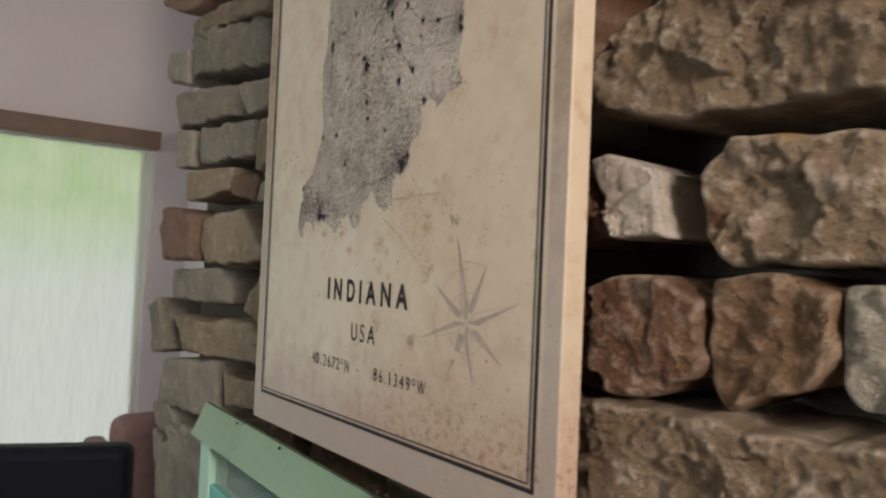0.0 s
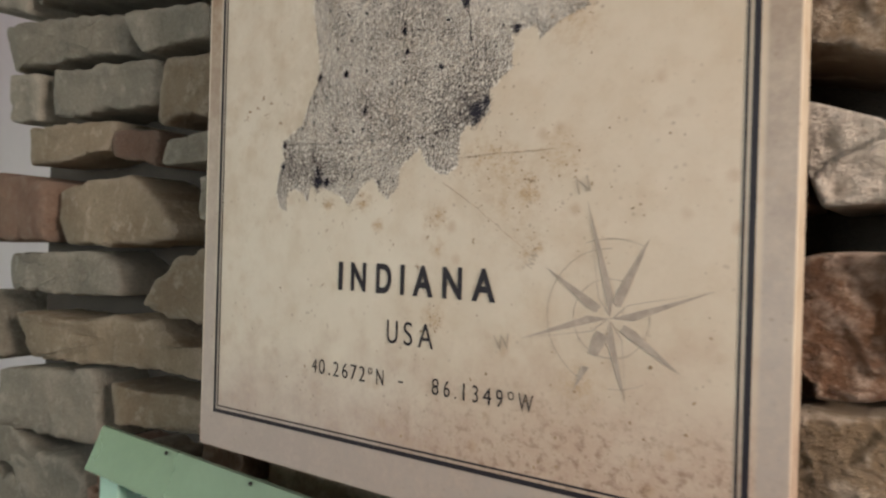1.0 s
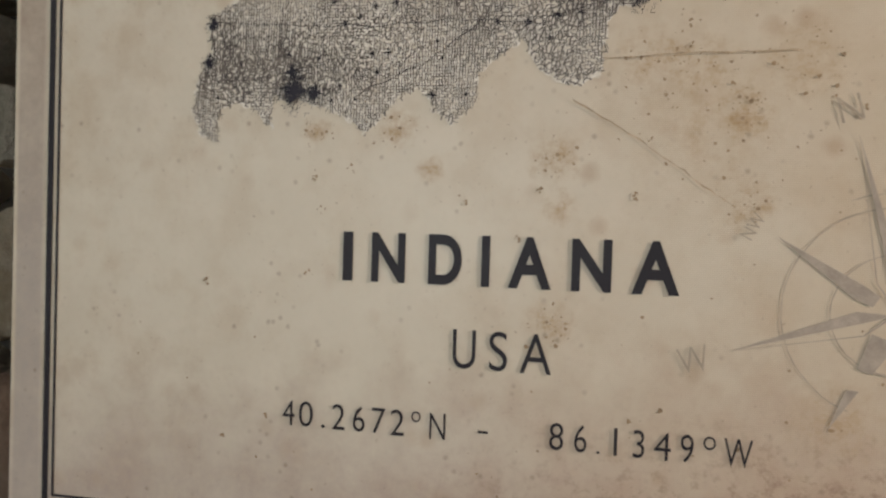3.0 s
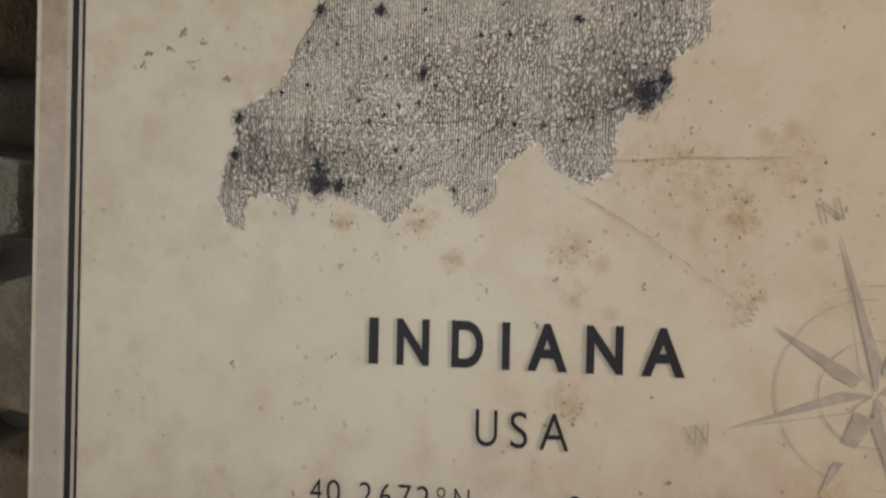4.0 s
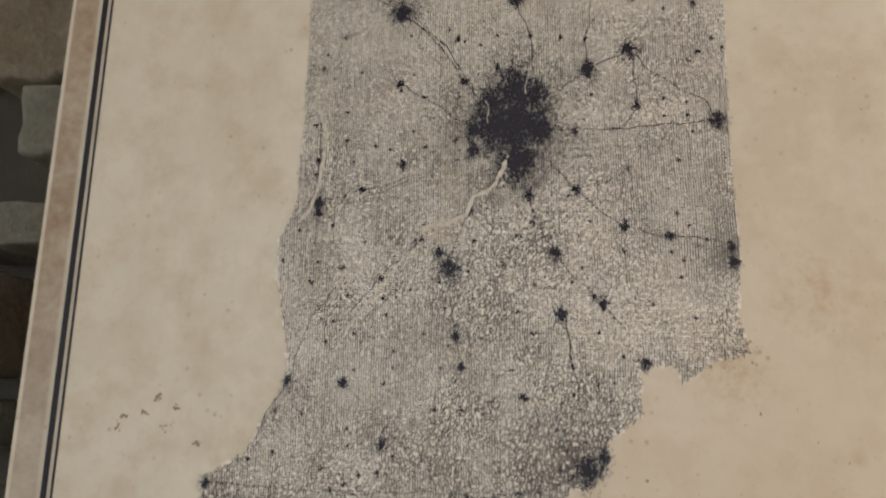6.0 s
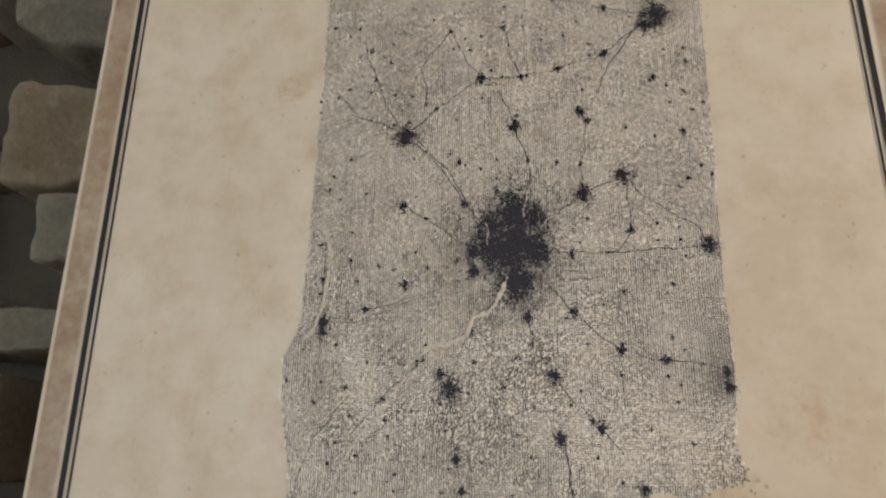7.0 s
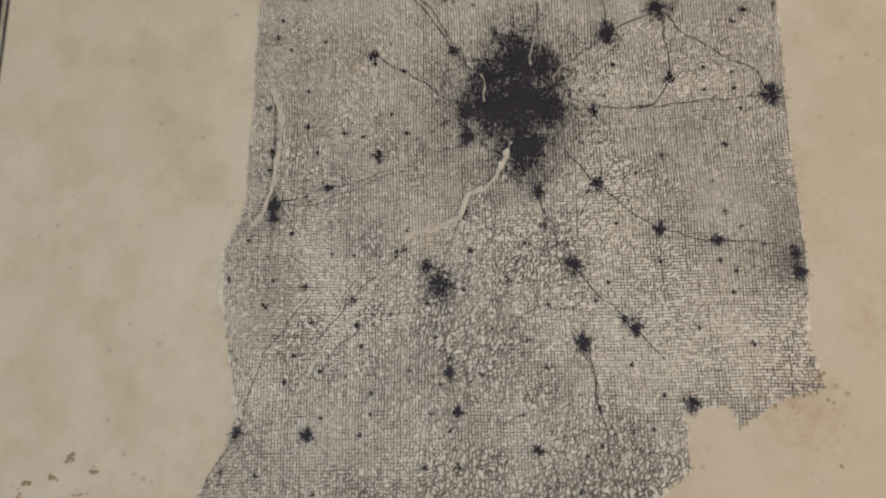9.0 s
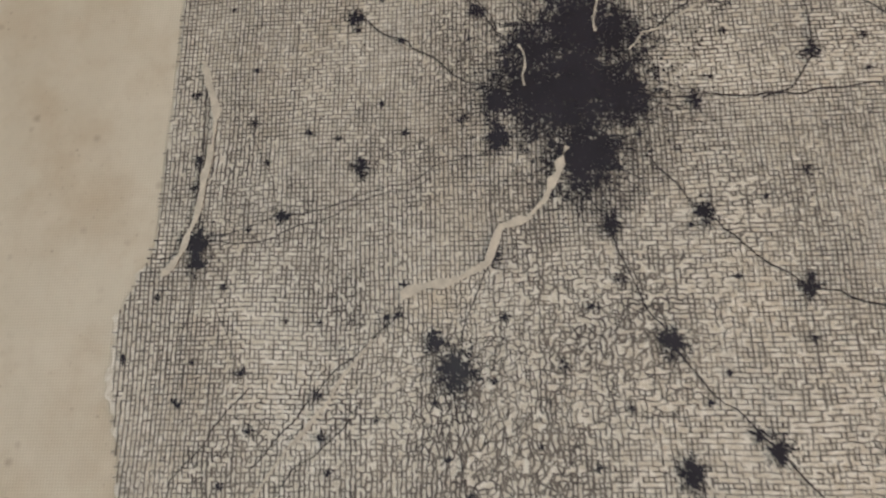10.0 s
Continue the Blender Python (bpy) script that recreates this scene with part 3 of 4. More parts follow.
# ---- the canvas print ----
def canvas_print():
    t = thing("canvas_print", BASE, "stretched canvas print of an antique brown road map on stone", "canvas print")
    x0, x1, z0, z1 = -0.3145, 0.304, 1.236, 2.165
    bm = box(x0, x1, 0.0, 0.025, z0, z1, 0.0016)
    for v in bm.verts:
        if v.co.z < 1.3:
            v.co.z += SKEW * (v.co.x - x0)
    part("canvas", bm, CANVAS, t)
    ax0, ax1, az0, az1 = -0.2885, 0.2795, 1.2768, 2.125

    def rule(inset, width, y):
        bm = bmesh.new()
        a, b, c, d = ax0 + inset, ax1 - inset, az0 + inset, az1 - inset
        low = lambda x: c + SKEW * (x - ax0)
        flat([(a, low(a)), (a + width, low(a + width)), (a + width, d), (a, d)], y, bm)
        flat([(b - width, low(b - width)), (b, low(b)), (b, d), (b - width, d)], y, bm)
        flat([(a + width, low(a + width)), (b - width, low(b - width)), (b - width, low(b - width) + width), (a + width, low(a + width) + width)], y, bm)
        flat([(a + width, d - width), (b - width, d - width), (b - width, d), (a + width, d)], y, bm)
        part("border_rule", bm, PRINT, t, "black printed border rule")

    rule(0.0, 0.0042, -0.0005)
    rule(0.0068, 0.0017, -0.0005)
    return t


picture = canvas_print()

# the state's outline: straight survey lines above, river banks below
BANK_WEST = [(-0.124, 2.09), (-0.124, 1.96), (-0.125, 1.85), (-0.127, 1.755), (-0.139, 1.728), (-0.137, 1.7), (-0.128, 1.652), (-0.127, 1.637), (-0.14, 1.615), (-0.153, 1.589), (-0.168, 1.582),
             (-0.18, 1.572), (-0.178, 1.555), (-0.186, 1.542), (-0.189, 1.522), (-0.183, 1.508), (-0.173, 1.503), (-0.171, 1.523), (-0.16, 1.526), (-0.147, 1.521), (-0.14, 1.511), (-0.137, 1.529)]
BANK_SOUTH = [(-0.12, 1.527), (-0.091, 1.516), (-0.083, 1.508), (-0.069, 1.523), (-0.053, 1.534), (-0.043, 1.52), (-0.033, 1.513), (-0.021, 1.525), (-0.02, 1.541), (0.003, 1.558), (0.012, 1.541),
              (0.031, 1.532), (0.044, 1.541), (0.046, 1.566), (0.052, 1.573), (0.063, 1.574), (0.073, 1.583), (0.076, 1.602), (0.095, 1.616)]
BANK_EAST = [(0.094, 1.643), (0.116, 1.647), (0.12, 1.635), (0.139, 1.649), (0.161, 1.653), (0.155, 1.676), (0.16, 1.71), (0.159, 1.78), (0.163, 1.9), (0.166, 2.09)]
COARSE = BANK_WEST + BANK_SOUTH + BANK_EAST
OUTLINE = []
for i, (ax, az) in enumerate(COARSE):
    bx, bz = COARSE[(i + 1) % len(COARSE)]
    length = math.hypot(bx - ax, bz - az)
    survey = length > 0.06
    steps = max(2, int(length / (0.004 if survey else 0.0016)))
    for k in range(steps):
        p = Vector((ax + (bx - ax) * k / steps, 0, az + (bz - az) * k / steps))
        amp = 0.0008 if survey else 0.0031
        OUTLINE.append((p.x + noise.noise(p * 260) * amp + noise.noise(p * 90) * amp, p.z + noise.noise(p * 260 + Vector((5, 5, 5))) * amp))


def inside(x, z):
    hit = False
    for i in range(len(COARSE)):
        (ax, az), (bx, bz) = COARSE[i - 1], COARSE[i]
        if (az > z) != (bz > z) and x < (bx - ax) * (z - az) / (bz - az) + ax:
            hit = not hit
    return hit


bm = flat(OUTLINE, -0.0002)
bmesh.ops.triangulate(bm, faces=bm.faces)
state = part("map_print", bm, MAP, picture, "printed grey road map of a state")

pen = random.Random(11)
FOX = plain("foxing", (0.33, 0.24, 0.15), 0.6, 0, 0.4, 90, gloss=0.3)


def blot(bm, x, z, r, y, spiky=0.35, n=None):
    n = n or max(7, int(r * 3500))
    pts = []
    for k in range(n):
        a = 2 * math.pi * k / n
        q = r * (1 + pen.uniform(-spiky, spiky))
        pts.append((x + q * math.cos(a), z + q * math.sin(a)))
    return flat(pts, y, bm)


bm = bmesh.new()
for x, z in ((-0.236, 1.612), (-0.223, 1.614), (-0.208, 1.606), (-0.201, 1.619), (-0.186, 1.597), (-0.214, 1.623), (-0.24, 1.606)):
    for k in range(6):
        blot(bm, x + pen.gauss(0, 0.0016), z + pen.gauss(0, 0.0016), pen.uniform(0.0004, 0.0012), -0.0003 - k * 1e-6, 0.5, 7)
for k in range(230):
    x, z = pen.uniform(-0.26, 0.26), 1.3 + abs(pen.gauss(0, 0.07))
    if pen.random() < 0.35 + x:
        blot(bm, x, z, pen.choice((0.0003, 0.0005, 0.0007, 0.0013)), -0.0003 - k * 1e-6, 0.6, 7)
for k in range(110):
    x, z = pen.gauss(0.13, 0.06), pen.gauss(1.53, 0.03)
    if not inside(x, z) and x < 0.26:
        blot(bm, x, z, pen.choice((0.0003, 0.0004, 0.0006, 0.0009)), -0.0004 - k * 1e-6, 0.6, 7)
for sx, sz, r in STAINS[:11]:
    for k in range(24):
        blot(bm, pen.gauss(sx, r * 0.45), pen.gauss(sz, r * 0.4), pen.choice((0.0002, 0.0003, 0.0004, 0.0005, 0.0009)), -0.0006 - k * 1e-6, 0.6, 7)
for sx, sz in ((-0.027, 1.473), (-0.114, 1.431), (-0.112, 1.483), (-0.107, 1.466), (0.063, 1.477), (-0.09, 1.489), (-0.178, 1.424), (0.004, 1.452), (0.085, 1.563), (0.014, 1.478)):
    for k in range(5):
        blot(bm, sx + pen.gauss(0, 0.0013), sz + pen.gauss(0, 0.0018), pen.uniform(0.0003, 0.0009), -0.00065 - k * 1e-6, 0.6, 7)
tagged(part("foxing", bm, FOX, picture, "small brown foxing specks"), kind="stuff")
def quads_part(name, quads, y, material, parent, label=""):
    """Many small flat printed quads, an (n, 4, 2) array of x and z, as one mesh that faces the room."""
    q = np.asarray(quads, dtype=float)
    n = len(q)
    area = np.sum(q[:, :, 0] * np.roll(q[:, :, 1], -1, 1) - np.roll(q[:, :, 0], -1, 1) * q[:, :, 1], axis=1)
    q[area < 0] = q[area < 0][:, ::-1]
    co = np.empty((n, 4, 3))
    co[:, :, 0], co[:, :, 2] = q[:, :, 0] - BASE.x, q[:, :, 1] - BASE.z
    co[:, :, 1] = np.broadcast_to(y, (n,))[:, None] - BASE.y
    me = bpy.data.meshes.new(name)
    me.vertices.add(n * 4)
    me.vertices.foreach_set("co", co.ravel())
    me.loops.add(n * 4)
    me.loops.foreach_set("vertex_index", np.arange(n * 4, dtype=np.int32))
    me.polygons.add(n)
    me.polygons.foreach_set("loop_start", np.arange(0, n * 4, 4, dtype=np.int32))
    me.update(calc_edges=True)
    me.materials.append(material)
    ob = new(name, me)
    ob.parent = parent
    return tagged(ob, label, kind="stuff")


def inside_many(x, z):
    hit = np.zeros(x.shape, bool)
    for i in range(len(COARSE)):
        (ax, az), (bx, bz) = COARSE[i - 1], COARSE[i]
        if az != bz:
            hit ^= ((az > z) != (bz > z)) & (x < (bx - ax) * (z - az) / (bz - az) + ax)
    return hit


def field(x, z, scale, shift=0.0):
    """Smooth noise from -1 to 1 over arrays of places."""
    return np.array([noise.noise(Vector((a * scale + shift, 7.3 + shift, b * scale))) for a, b in zip(x.ravel(), z.ravel())]).reshape(x.shape)


def street_grid():
    """Section-line roads: a near-square net on the plains, which breaks up into crooked lanes in the southern hills."""
    dice = np.random.RandomState(4)
    pitch = 0.0016
    x, z = np.meshgrid(np.arange(-0.2, 0.18, pitch), np.arange(1.496, 2.094, pitch), indexing="ij")
    hills = np.clip((1.765 - z) / 0.07, 0, 1) * np.clip(1.25 - np.abs(x - 0.005) / 0.075, 0.15, 1)
    hills = np.maximum(hills, np.clip((1.66 - z) / 0.05, 0, 0.7))
    wild = np.clip(0.1 + 0.6 * hills + 0.7 * field(x, z, 26) * (0.4 + hills) + 0.25 * field(x, z, 90, 4.0), 0.06, 1.0)
    lean = np.clip(field(x, z, 21, 3.1) * 1.8 + np.where((x > 0.05) & (z < 1.85), -0.2, 0.3), -1, 1)
    faint = np.clip(0.5 + 0.9 * field(x, z, 34, 9.0) + 0.5 * field(x, z, 110, 2.0), 0, 1)
    dense = np.zeros(x.shape)
    for a, b, r in ((-0.13, 1.545, 0.02), (-0.165, 1.545, 0.022), (-0.108, 1.745, 0.012), (0.055, 1.59, 0.02), (0.012, 1.8, 0.04), (0.155, 1.715, 0.013), (-0.022, 1.707, 0.009), (0.0, 1.768, 0.014), (-0.09, 2.05, 0.03)):
        dense = np.maximum(dense, np.exp(-((x - a) ** 2 + (z - b) ** 2) / r ** 2))
    bend_x, bend_z = field(x, z, 30, 5.0), field(x, z, 30, 6.0)
    px = x + bend_x * 0.0011 + dice.uniform(-0.5, 0.5, x.shape) * pitch * wild + dice.normal(0, 0.00008, x.shape)
    pz = z + bend_z * 0.0011 + dice.uniform(-0.62, 0.62, x.shape) * pitch * wild + dice.normal(0, 0.00009, x.shape)
    land = inside_many(px, pz)
    bold_x, bold_z = dice.uniform(0.75, 1.3, x.shape[0]), dice.uniform(0.75, 1.3, x.shape[1])
    made = []
    for di, dj, level in ((1, 0, -0.0003), (0, 1, -0.00032), (1, 1, -0.00034)):
        a, b = (slice(0, x.shape[0] - di), slice(0, x.shape[1] - dj)), (slice(di, None), slice(dj, None))
        w = wild[a]
        if di and dj:
            chance = 0.36 * w * w
        else:
            chance = (0.93 if di else 1.0) - (0.3 if di else 0.22) * w - 0.5 * np.clip(lean[a] if di else -lean[a], 0, 1) * (1 - 0.5 * w)
        both, either = land[a] & land[b], land[a] | land[b]
        keep = (dice.uniform(size=w.shape) < chance) & (both | (either & (dice.uniform(size=w.shape) < 0.4)))
        p, q = np.stack((px[a], pz[a]), -1)[keep], np.stack((px[b], pz[b]), -1)[keep]
        d = q - p
        side = np.stack((-d[:, 1], d[:, 0]), -1)
        side /= np.linalg.norm(side, axis=1, keepdims=True) + 1e-9
        m = (p + q) / 2 + side * (dice.normal(0, 0.2, len(p)) * pitch * w[keep])[:, None]
        rows = bold_z[None, :x.shape[1] - dj] if di else bold_x[:x.shape[0] - di, None]
        bold = np.broadcast_to(rows, w.shape)[keep]
        width = (0.000165 if di else 0.000215) * bold * dice.uniform(0.7, 1.35, len(p)) * (1.25 - 0.55 * faint[a][keep]) * (1 + 0.35 * w[keep]) * (1 + 0.75 * dense[a][keep]) * (0.98 - 0.1 * (p[:, 1] > 1.79))
        s = side * width[:, None]
        e = d * 0.06
        made.append((np.stack((p - e + s, m + s * 1.1, m - s * 1.1, p - e - s), 1), level))
        made.append((np.stack((m + s * 1.1, q + e + s, q + e - s, m - s * 1.1), 1), level))
    quads = np.concatenate([m[0] for m in made])
    levels = np.concatenate([np.full(len(m[0]), m[1]) for m in made])
    return quads_part("street_net", quads, levels, STREET, state, "fine black printed net of streets")


street_grid()


def city(lobes, label=""):
    """A town as dense blocks of ink on its street grid: solid in the middle, thinning out to single blocks and lanes."""
    quads, block = [], 0.00055
    x0, x1 = min(x - r * 2.2 for x, z, r in lobes), max(x + r * 2.2 for x, z, r in lobes)
    z0, z1 = min(z - r * 2.2 for x, z, r in lobes), max(z + r * 2.2 for x, z, r in lobes)
    for i in range(int((x1 - x0) / block) + 1):
        for j in range(int((z1 - z0) / block) + 1):
            x, z = x0 + i * block, z0 + j * block
            q = min(math.hypot(x - a, (z - b) / 1.12) / r for a, b, r in lobes)
            if q > 2.2:
                continue
            p = Vector((x, 0, z))
            q += 0.55 * noise.noise(p * 420) + 0.4 * noise.noise(p * 170) - 0.22 * abs(math.cos(2 * math.atan2(z - lobes[0][1], x - lobes[0][0]))) ** 3
            roll = pen.random()
            if roll < 1.0 / (1.0 + math.exp((q - 0.74) * 5.2)):
                h = block * 0.56
                quads.append([(x + sx * h * pen.uniform(0.75, 1.3), z + sz * h * pen.uniform(0.75, 1.3)) for sx, sz in ((-1, -1), (1, -1), (1, 1), (-1, 1))])
            elif roll > 0.94 and q < 2.0:
                u, w = block * pen.uniform(0.8, 1.9), block * 0.2
                if pen.random() < 0.5:
                    u, w = w, u
                quads.append([(x - u, z - w), (x + u, z - w), (x + u, z + w), (x - u, z + w)])
    for a, b, r in lobes:
        for k in range(4 + min(6, int(r * 700))):
            t = pen.choice((0, 0.5, 1, 1.5)) * math.pi + pen.gauss(0, 0.3)
            l, w, dx, dz = r * pen.uniform(1.1, 1.9), 0.00017, math.cos(t), math.sin(t)
            quads.append([(a - dz * w * 1.6, b + dx * w * 1.6), (a + dz * w * 1.6, b - dx * w * 1.6), (a + dx * l + dz * w * 0.6, b + dz * l - dx * w * 0.6), (a + dx * l - dz * w * 0.6, b + dz * l + dx * w * 0.6)])
    quads_part("city_blot", quads, -0.0006 - np.arange(len(quads)) % 40 * 1e-6, CITY, state, label)


# the capital: a dense middle with ragged suburbs
city([(0.021, 1.808, 0.0225), (0.0225, 1.782, 0.0125), (0.023, 1.83, 0.0155), (0.01, 1.804, 0.017), (-0.006, 1.789, 0.005), (-0.006, 1.803, 0.005), (0.035, 1.826, 0.0105), (0.035, 1.802, 0.011), (0.006, 1.822, 0.0105)], "large ragged black city blot")
NORTH = [(-0.0575, 1.894, 0.0068), (0.0235, 1.899, 0.0042), (0.131, 1.988, 0.0092), (0.122, 1.979, 0.005), (0.099, 1.8575, 0.0052), (0.0705, 1.844, 0.005), (0.153, 1.804, 0.0048), (-0.0005, 1.9405, 0.0033), (-0.111, 2.05, 0.011),
         (-0.0725, 2.05, 0.006), (0.0555, 2.009, 0.0035), (0.072, 1.909, 0.0032), (0.0765, 1.9015, 0.002), (0.091, 1.9565, 0.0026), (0.0565, 1.946, 0.0024), (0.029, 1.94, 0.0022), (0.0165, 1.985, 0.0022), (0.1255, 1.934, 0.0018),
         (-0.0135, 1.8389, 0.0023), (-0.058, 1.839, 0.0025), (0.0612, 1.8, 0.0026), (0.1017, 1.8163, 0.0026), (-0.017, 1.872, 0.0018), (0.0535, 1.869, 0.0018), (0.093, 1.996, 0.002), (0.1425, 1.89, 0.0017), (0.143, 1.853, 0.0016)]
SOUTH = [(-0.022, 1.7095, 0.0058), (-0.029, 1.718, 0.0028), (0.0465, 1.7168, 0.004), (-0.112, 1.7545, 0.0046), (-0.112, 1.7465, 0.0026), (0.0748, 1.684, 0.0034), (0.0688, 1.689, 0.002), (0.0482, 1.6775, 0.0036), (0.09, 1.7338, 0.003), (0.118, 1.727, 0.0026),
         (0.0602, 1.7597, 0.003), (-0.0545, 1.7797, 0.0025), (-0.0827, 1.7628, 0.0023), (0.0294, 1.756, 0.0028), (-0.0089, 1.7468, 0.0022), (0.062, 1.5835, 0.0066), (0.071, 1.591, 0.004), (-0.1255, 1.5325, 0.0064), (-0.113, 1.531, 0.0036), (-0.127, 1.543, 0.003),
         (-0.0182, 1.6643, 0.003), (-0.1268, 1.6365, 0.003), (-0.0903, 1.6345, 0.0029), (0.0988, 1.6475, 0.0034), (-0.0147, 1.6446, 0.0022), (0.0245, 1.6257, 0.0026), (-0.177, 1.572, 0.003), (-0.179, 1.55, 0.0028), (-0.0648, 1.5965, 0.0028), (0.1555, 1.71, 0.0032), (0.155, 1.719, 0.0024)]
for c in NORTH + SOUTH:
    city([c])
VILLAGES = [(0.0055, 1.5665), (0.0205, 1.5694), (-0.0961, 1.5694), (-0.067, 1.58), (-0.0705, 1.5528), (-0.0453, 1.529), (-0.1336, 1.5913), (-0.0315, 1.618), (-0.015, 1.618), (0.0547, 1.645), (0.0306, 1.6655), (-0.115, 1.7), (-0.0895, 1.691),
            (-0.066, 1.689), (-0.0685, 1.7025), (-0.0935, 1.7096), (-0.0413, 1.728), (-0.0451, 1.7264), (0.0318, 1.7377), (0.0222, 1.7286), (0.0122, 1.71), (0.0943, 1.773), (0.1262, 1.778), (-0.0187, 1.7965), (-0.0389, 1.792), (-0.1135, 1.7845),
            (-0.1168, 1.8108), (-0.0936, 1.7984), (-0.0741, 1.7936), (0.0325, 1.8713), (0.0703, 1.867), (0.1027, 1.8944), (0.1498, 1.9463), (0.1466, 1.9215), (-0.0243, 1.9837), (-0.0861, 1.97), (-0.0347, 1.9163), (0.1591, 1.8559), (-0.0825, 1.9436),
            (-0.0977, 1.8765), (-0.1128, 1.853), (0.0618, 1.9739), (0.0066, 2.0268)]
small = []
dots = [(x, z, 1.35) for x, z in VILLAGES]
while len(dots) < 250:
    x, z = pen.uniform(-0.18, 0.16), pen.uniform(1.52, 2.08)
    if inside(x, z) and all(math.hypot(x - a, z - b) > 0.009 for a, b, s in dots):
        dots.append((x, z, pen.uniform(0.45, 0.95)))
for x, z, s in dots:
    for k in range(int(5 + 11 * s)):
        a, b, u = x + pen.gauss(0, 0.0007 * s), z + pen.gauss(0, 0.0007 * s), pen.uniform(0.0002, 0.00042)
        w = u * pen.choice((0.6, 1, 1.5))
        small.append([(a - u, b - w), (a + u, b - w), (a + u, b + w), (a - u, b + w)])
    for k in range(2):
        l, w = 0.0022 * s * pen.uniform(0.7, 1.4), 0.00012
        u, v = (l, w) if k else (w, l)
        small.append([(x - u, z - v), (x + u, z - v), (x + u, z + v), (x - u, z + v)])
quads_part("town_dots", small, -0.00065 - np.arange(len(small)) % 40 * 1e-6, CITY, state, "small black printed town dots")


def line_print(name, pts, width, material, y, wobble=0.0016, label="", uneven=0.5, owner=None):
    bm = bmesh.new()
    path = []
    for (ax, az), (bx, bz) in zip(pts, pts[1:]):
        steps = max(2, int(math.hypot(bx - ax, bz - az) / 0.003))
        for k in range(steps):
            p = Vector((ax + (bx - ax) * k / steps, 0, az + (bz - az) * k / steps))
            path.append(p + Vector((noise.noise(p * 70), 0, noise.noise(p * 70 + Vector((3, 1, 7))))) * wobble + Vector((noise.noise(p * 260), 0, noise.noise(p * 260 + Vector((3, 1, 7))))) * wobble * 0.4)
    path.append(Vector((pts[-1][0], 0, pts[-1][1])))
    sides = []
    for i, p in enumerate(path):
        d = (path[min(i + 1, len(path) - 1)] - path[max(i - 1, 0)]).normalized()
        w = width * 0.5 * (1 + uneven * noise.noise(p * 300) + 0.6 * uneven * noise.noise(p * 90))
        s = Vector((-d.z, 0, d.x)) * w
        sides.append((bm.verts.new((p.x + s.x, y, p.z + s.z)), bm.verts.new((p.x - s.x, y, p.z - s.z))))
    for a, b in zip(sides, sides[1:]):
        bm.faces.new((a[0], b[0], b[1], a[1]))
    bmesh.ops.recalc_face_normals(bm, faces=bm.faces)
    part(name, bm, material, owner or state, label)


ROADS_NORTH = [
    [(-0.093, 1.98), (-0.082, 1.944), (-0.07, 1.916), (-0.058, 1.894)],
    [(-0.113, 1.934), (-0.094, 1.912), (-0.067, 1.902), (-0.058, 1.894)],
    [(-0.058, 1.894), (-0.035, 1.916), (-0.001, 1.941), (0.029, 1.94), (0.056, 1.946), (0.091, 1.956), (0.108, 1.971), (0.131, 1.988)],
    [(-0.041, 1.92), (-0.046, 1.954), (-0.024, 1.984), (-0.014, 1.96), (-0.001, 1.941)],
    [(0.019, 1.979), (0.022, 1.958), (0.029, 1.94)],
    [(-0.058, 1.894), (-0.039, 1.878), (-0.02, 1.853), (-0.014, 1.839), (0.001, 1.822)],
    [(-0.048, 1.89), (-0.024, 1.864), (-0.006, 1.831)],
    [(-0.058, 1.839), (-0.04, 1.828), (-0.017, 1.81), (-0.005, 1.806)],
    [(0.012, 1.93), (0.023, 1.9), (0.033, 1.871), (0.035, 1.843)],
    [(0.131, 1.988), (0.12, 2.019), (0.115, 2.041)],
    [(0.131, 1.988), (0.093, 1.996), (0.056, 2.009), (0.007, 2.027), (-0.031, 2.026)],
]
ROADS_EAST = [
    [(0.099, 1.858), (0.115, 1.837), (0.133, 1.826), (0.145, 1.82), (0.153, 1.804)],
    [(0.099, 1.858), (0.102, 1.837), (0.102, 1.816), (0.093, 1.803), (0.083, 1.799)],
    [(0.044, 1.824), (0.07, 1.844), (0.099, 1.858)],
    [(0.04, 1.803), (0.061, 1.801), (0.097, 1.801), (0.153, 1.804)],
    [(0.043, 1.78), (0.06, 1.76), (0.075, 1.744), (0.089, 1.734), (0.117, 1.727), (0.144, 1.725), (0.154, 1.72)],
    [(0.024, 1.768), (0.029, 1.756), (0.041, 1.725), (0.046, 1.717), (0.058, 1.7), (0.068, 1.69), (0.074, 1.685), (0.088, 1.668)],
    [(0.072, 1.909), (0.076, 1.901), (0.07, 1.867), (0.07, 1.844)],
    [(0.113, 1.974), (0.096, 1.948), (0.084, 1.922)],
    [(0.05, 1.678), (0.055, 1.645), (0.06, 1.609), (0.062, 1.583)],
]
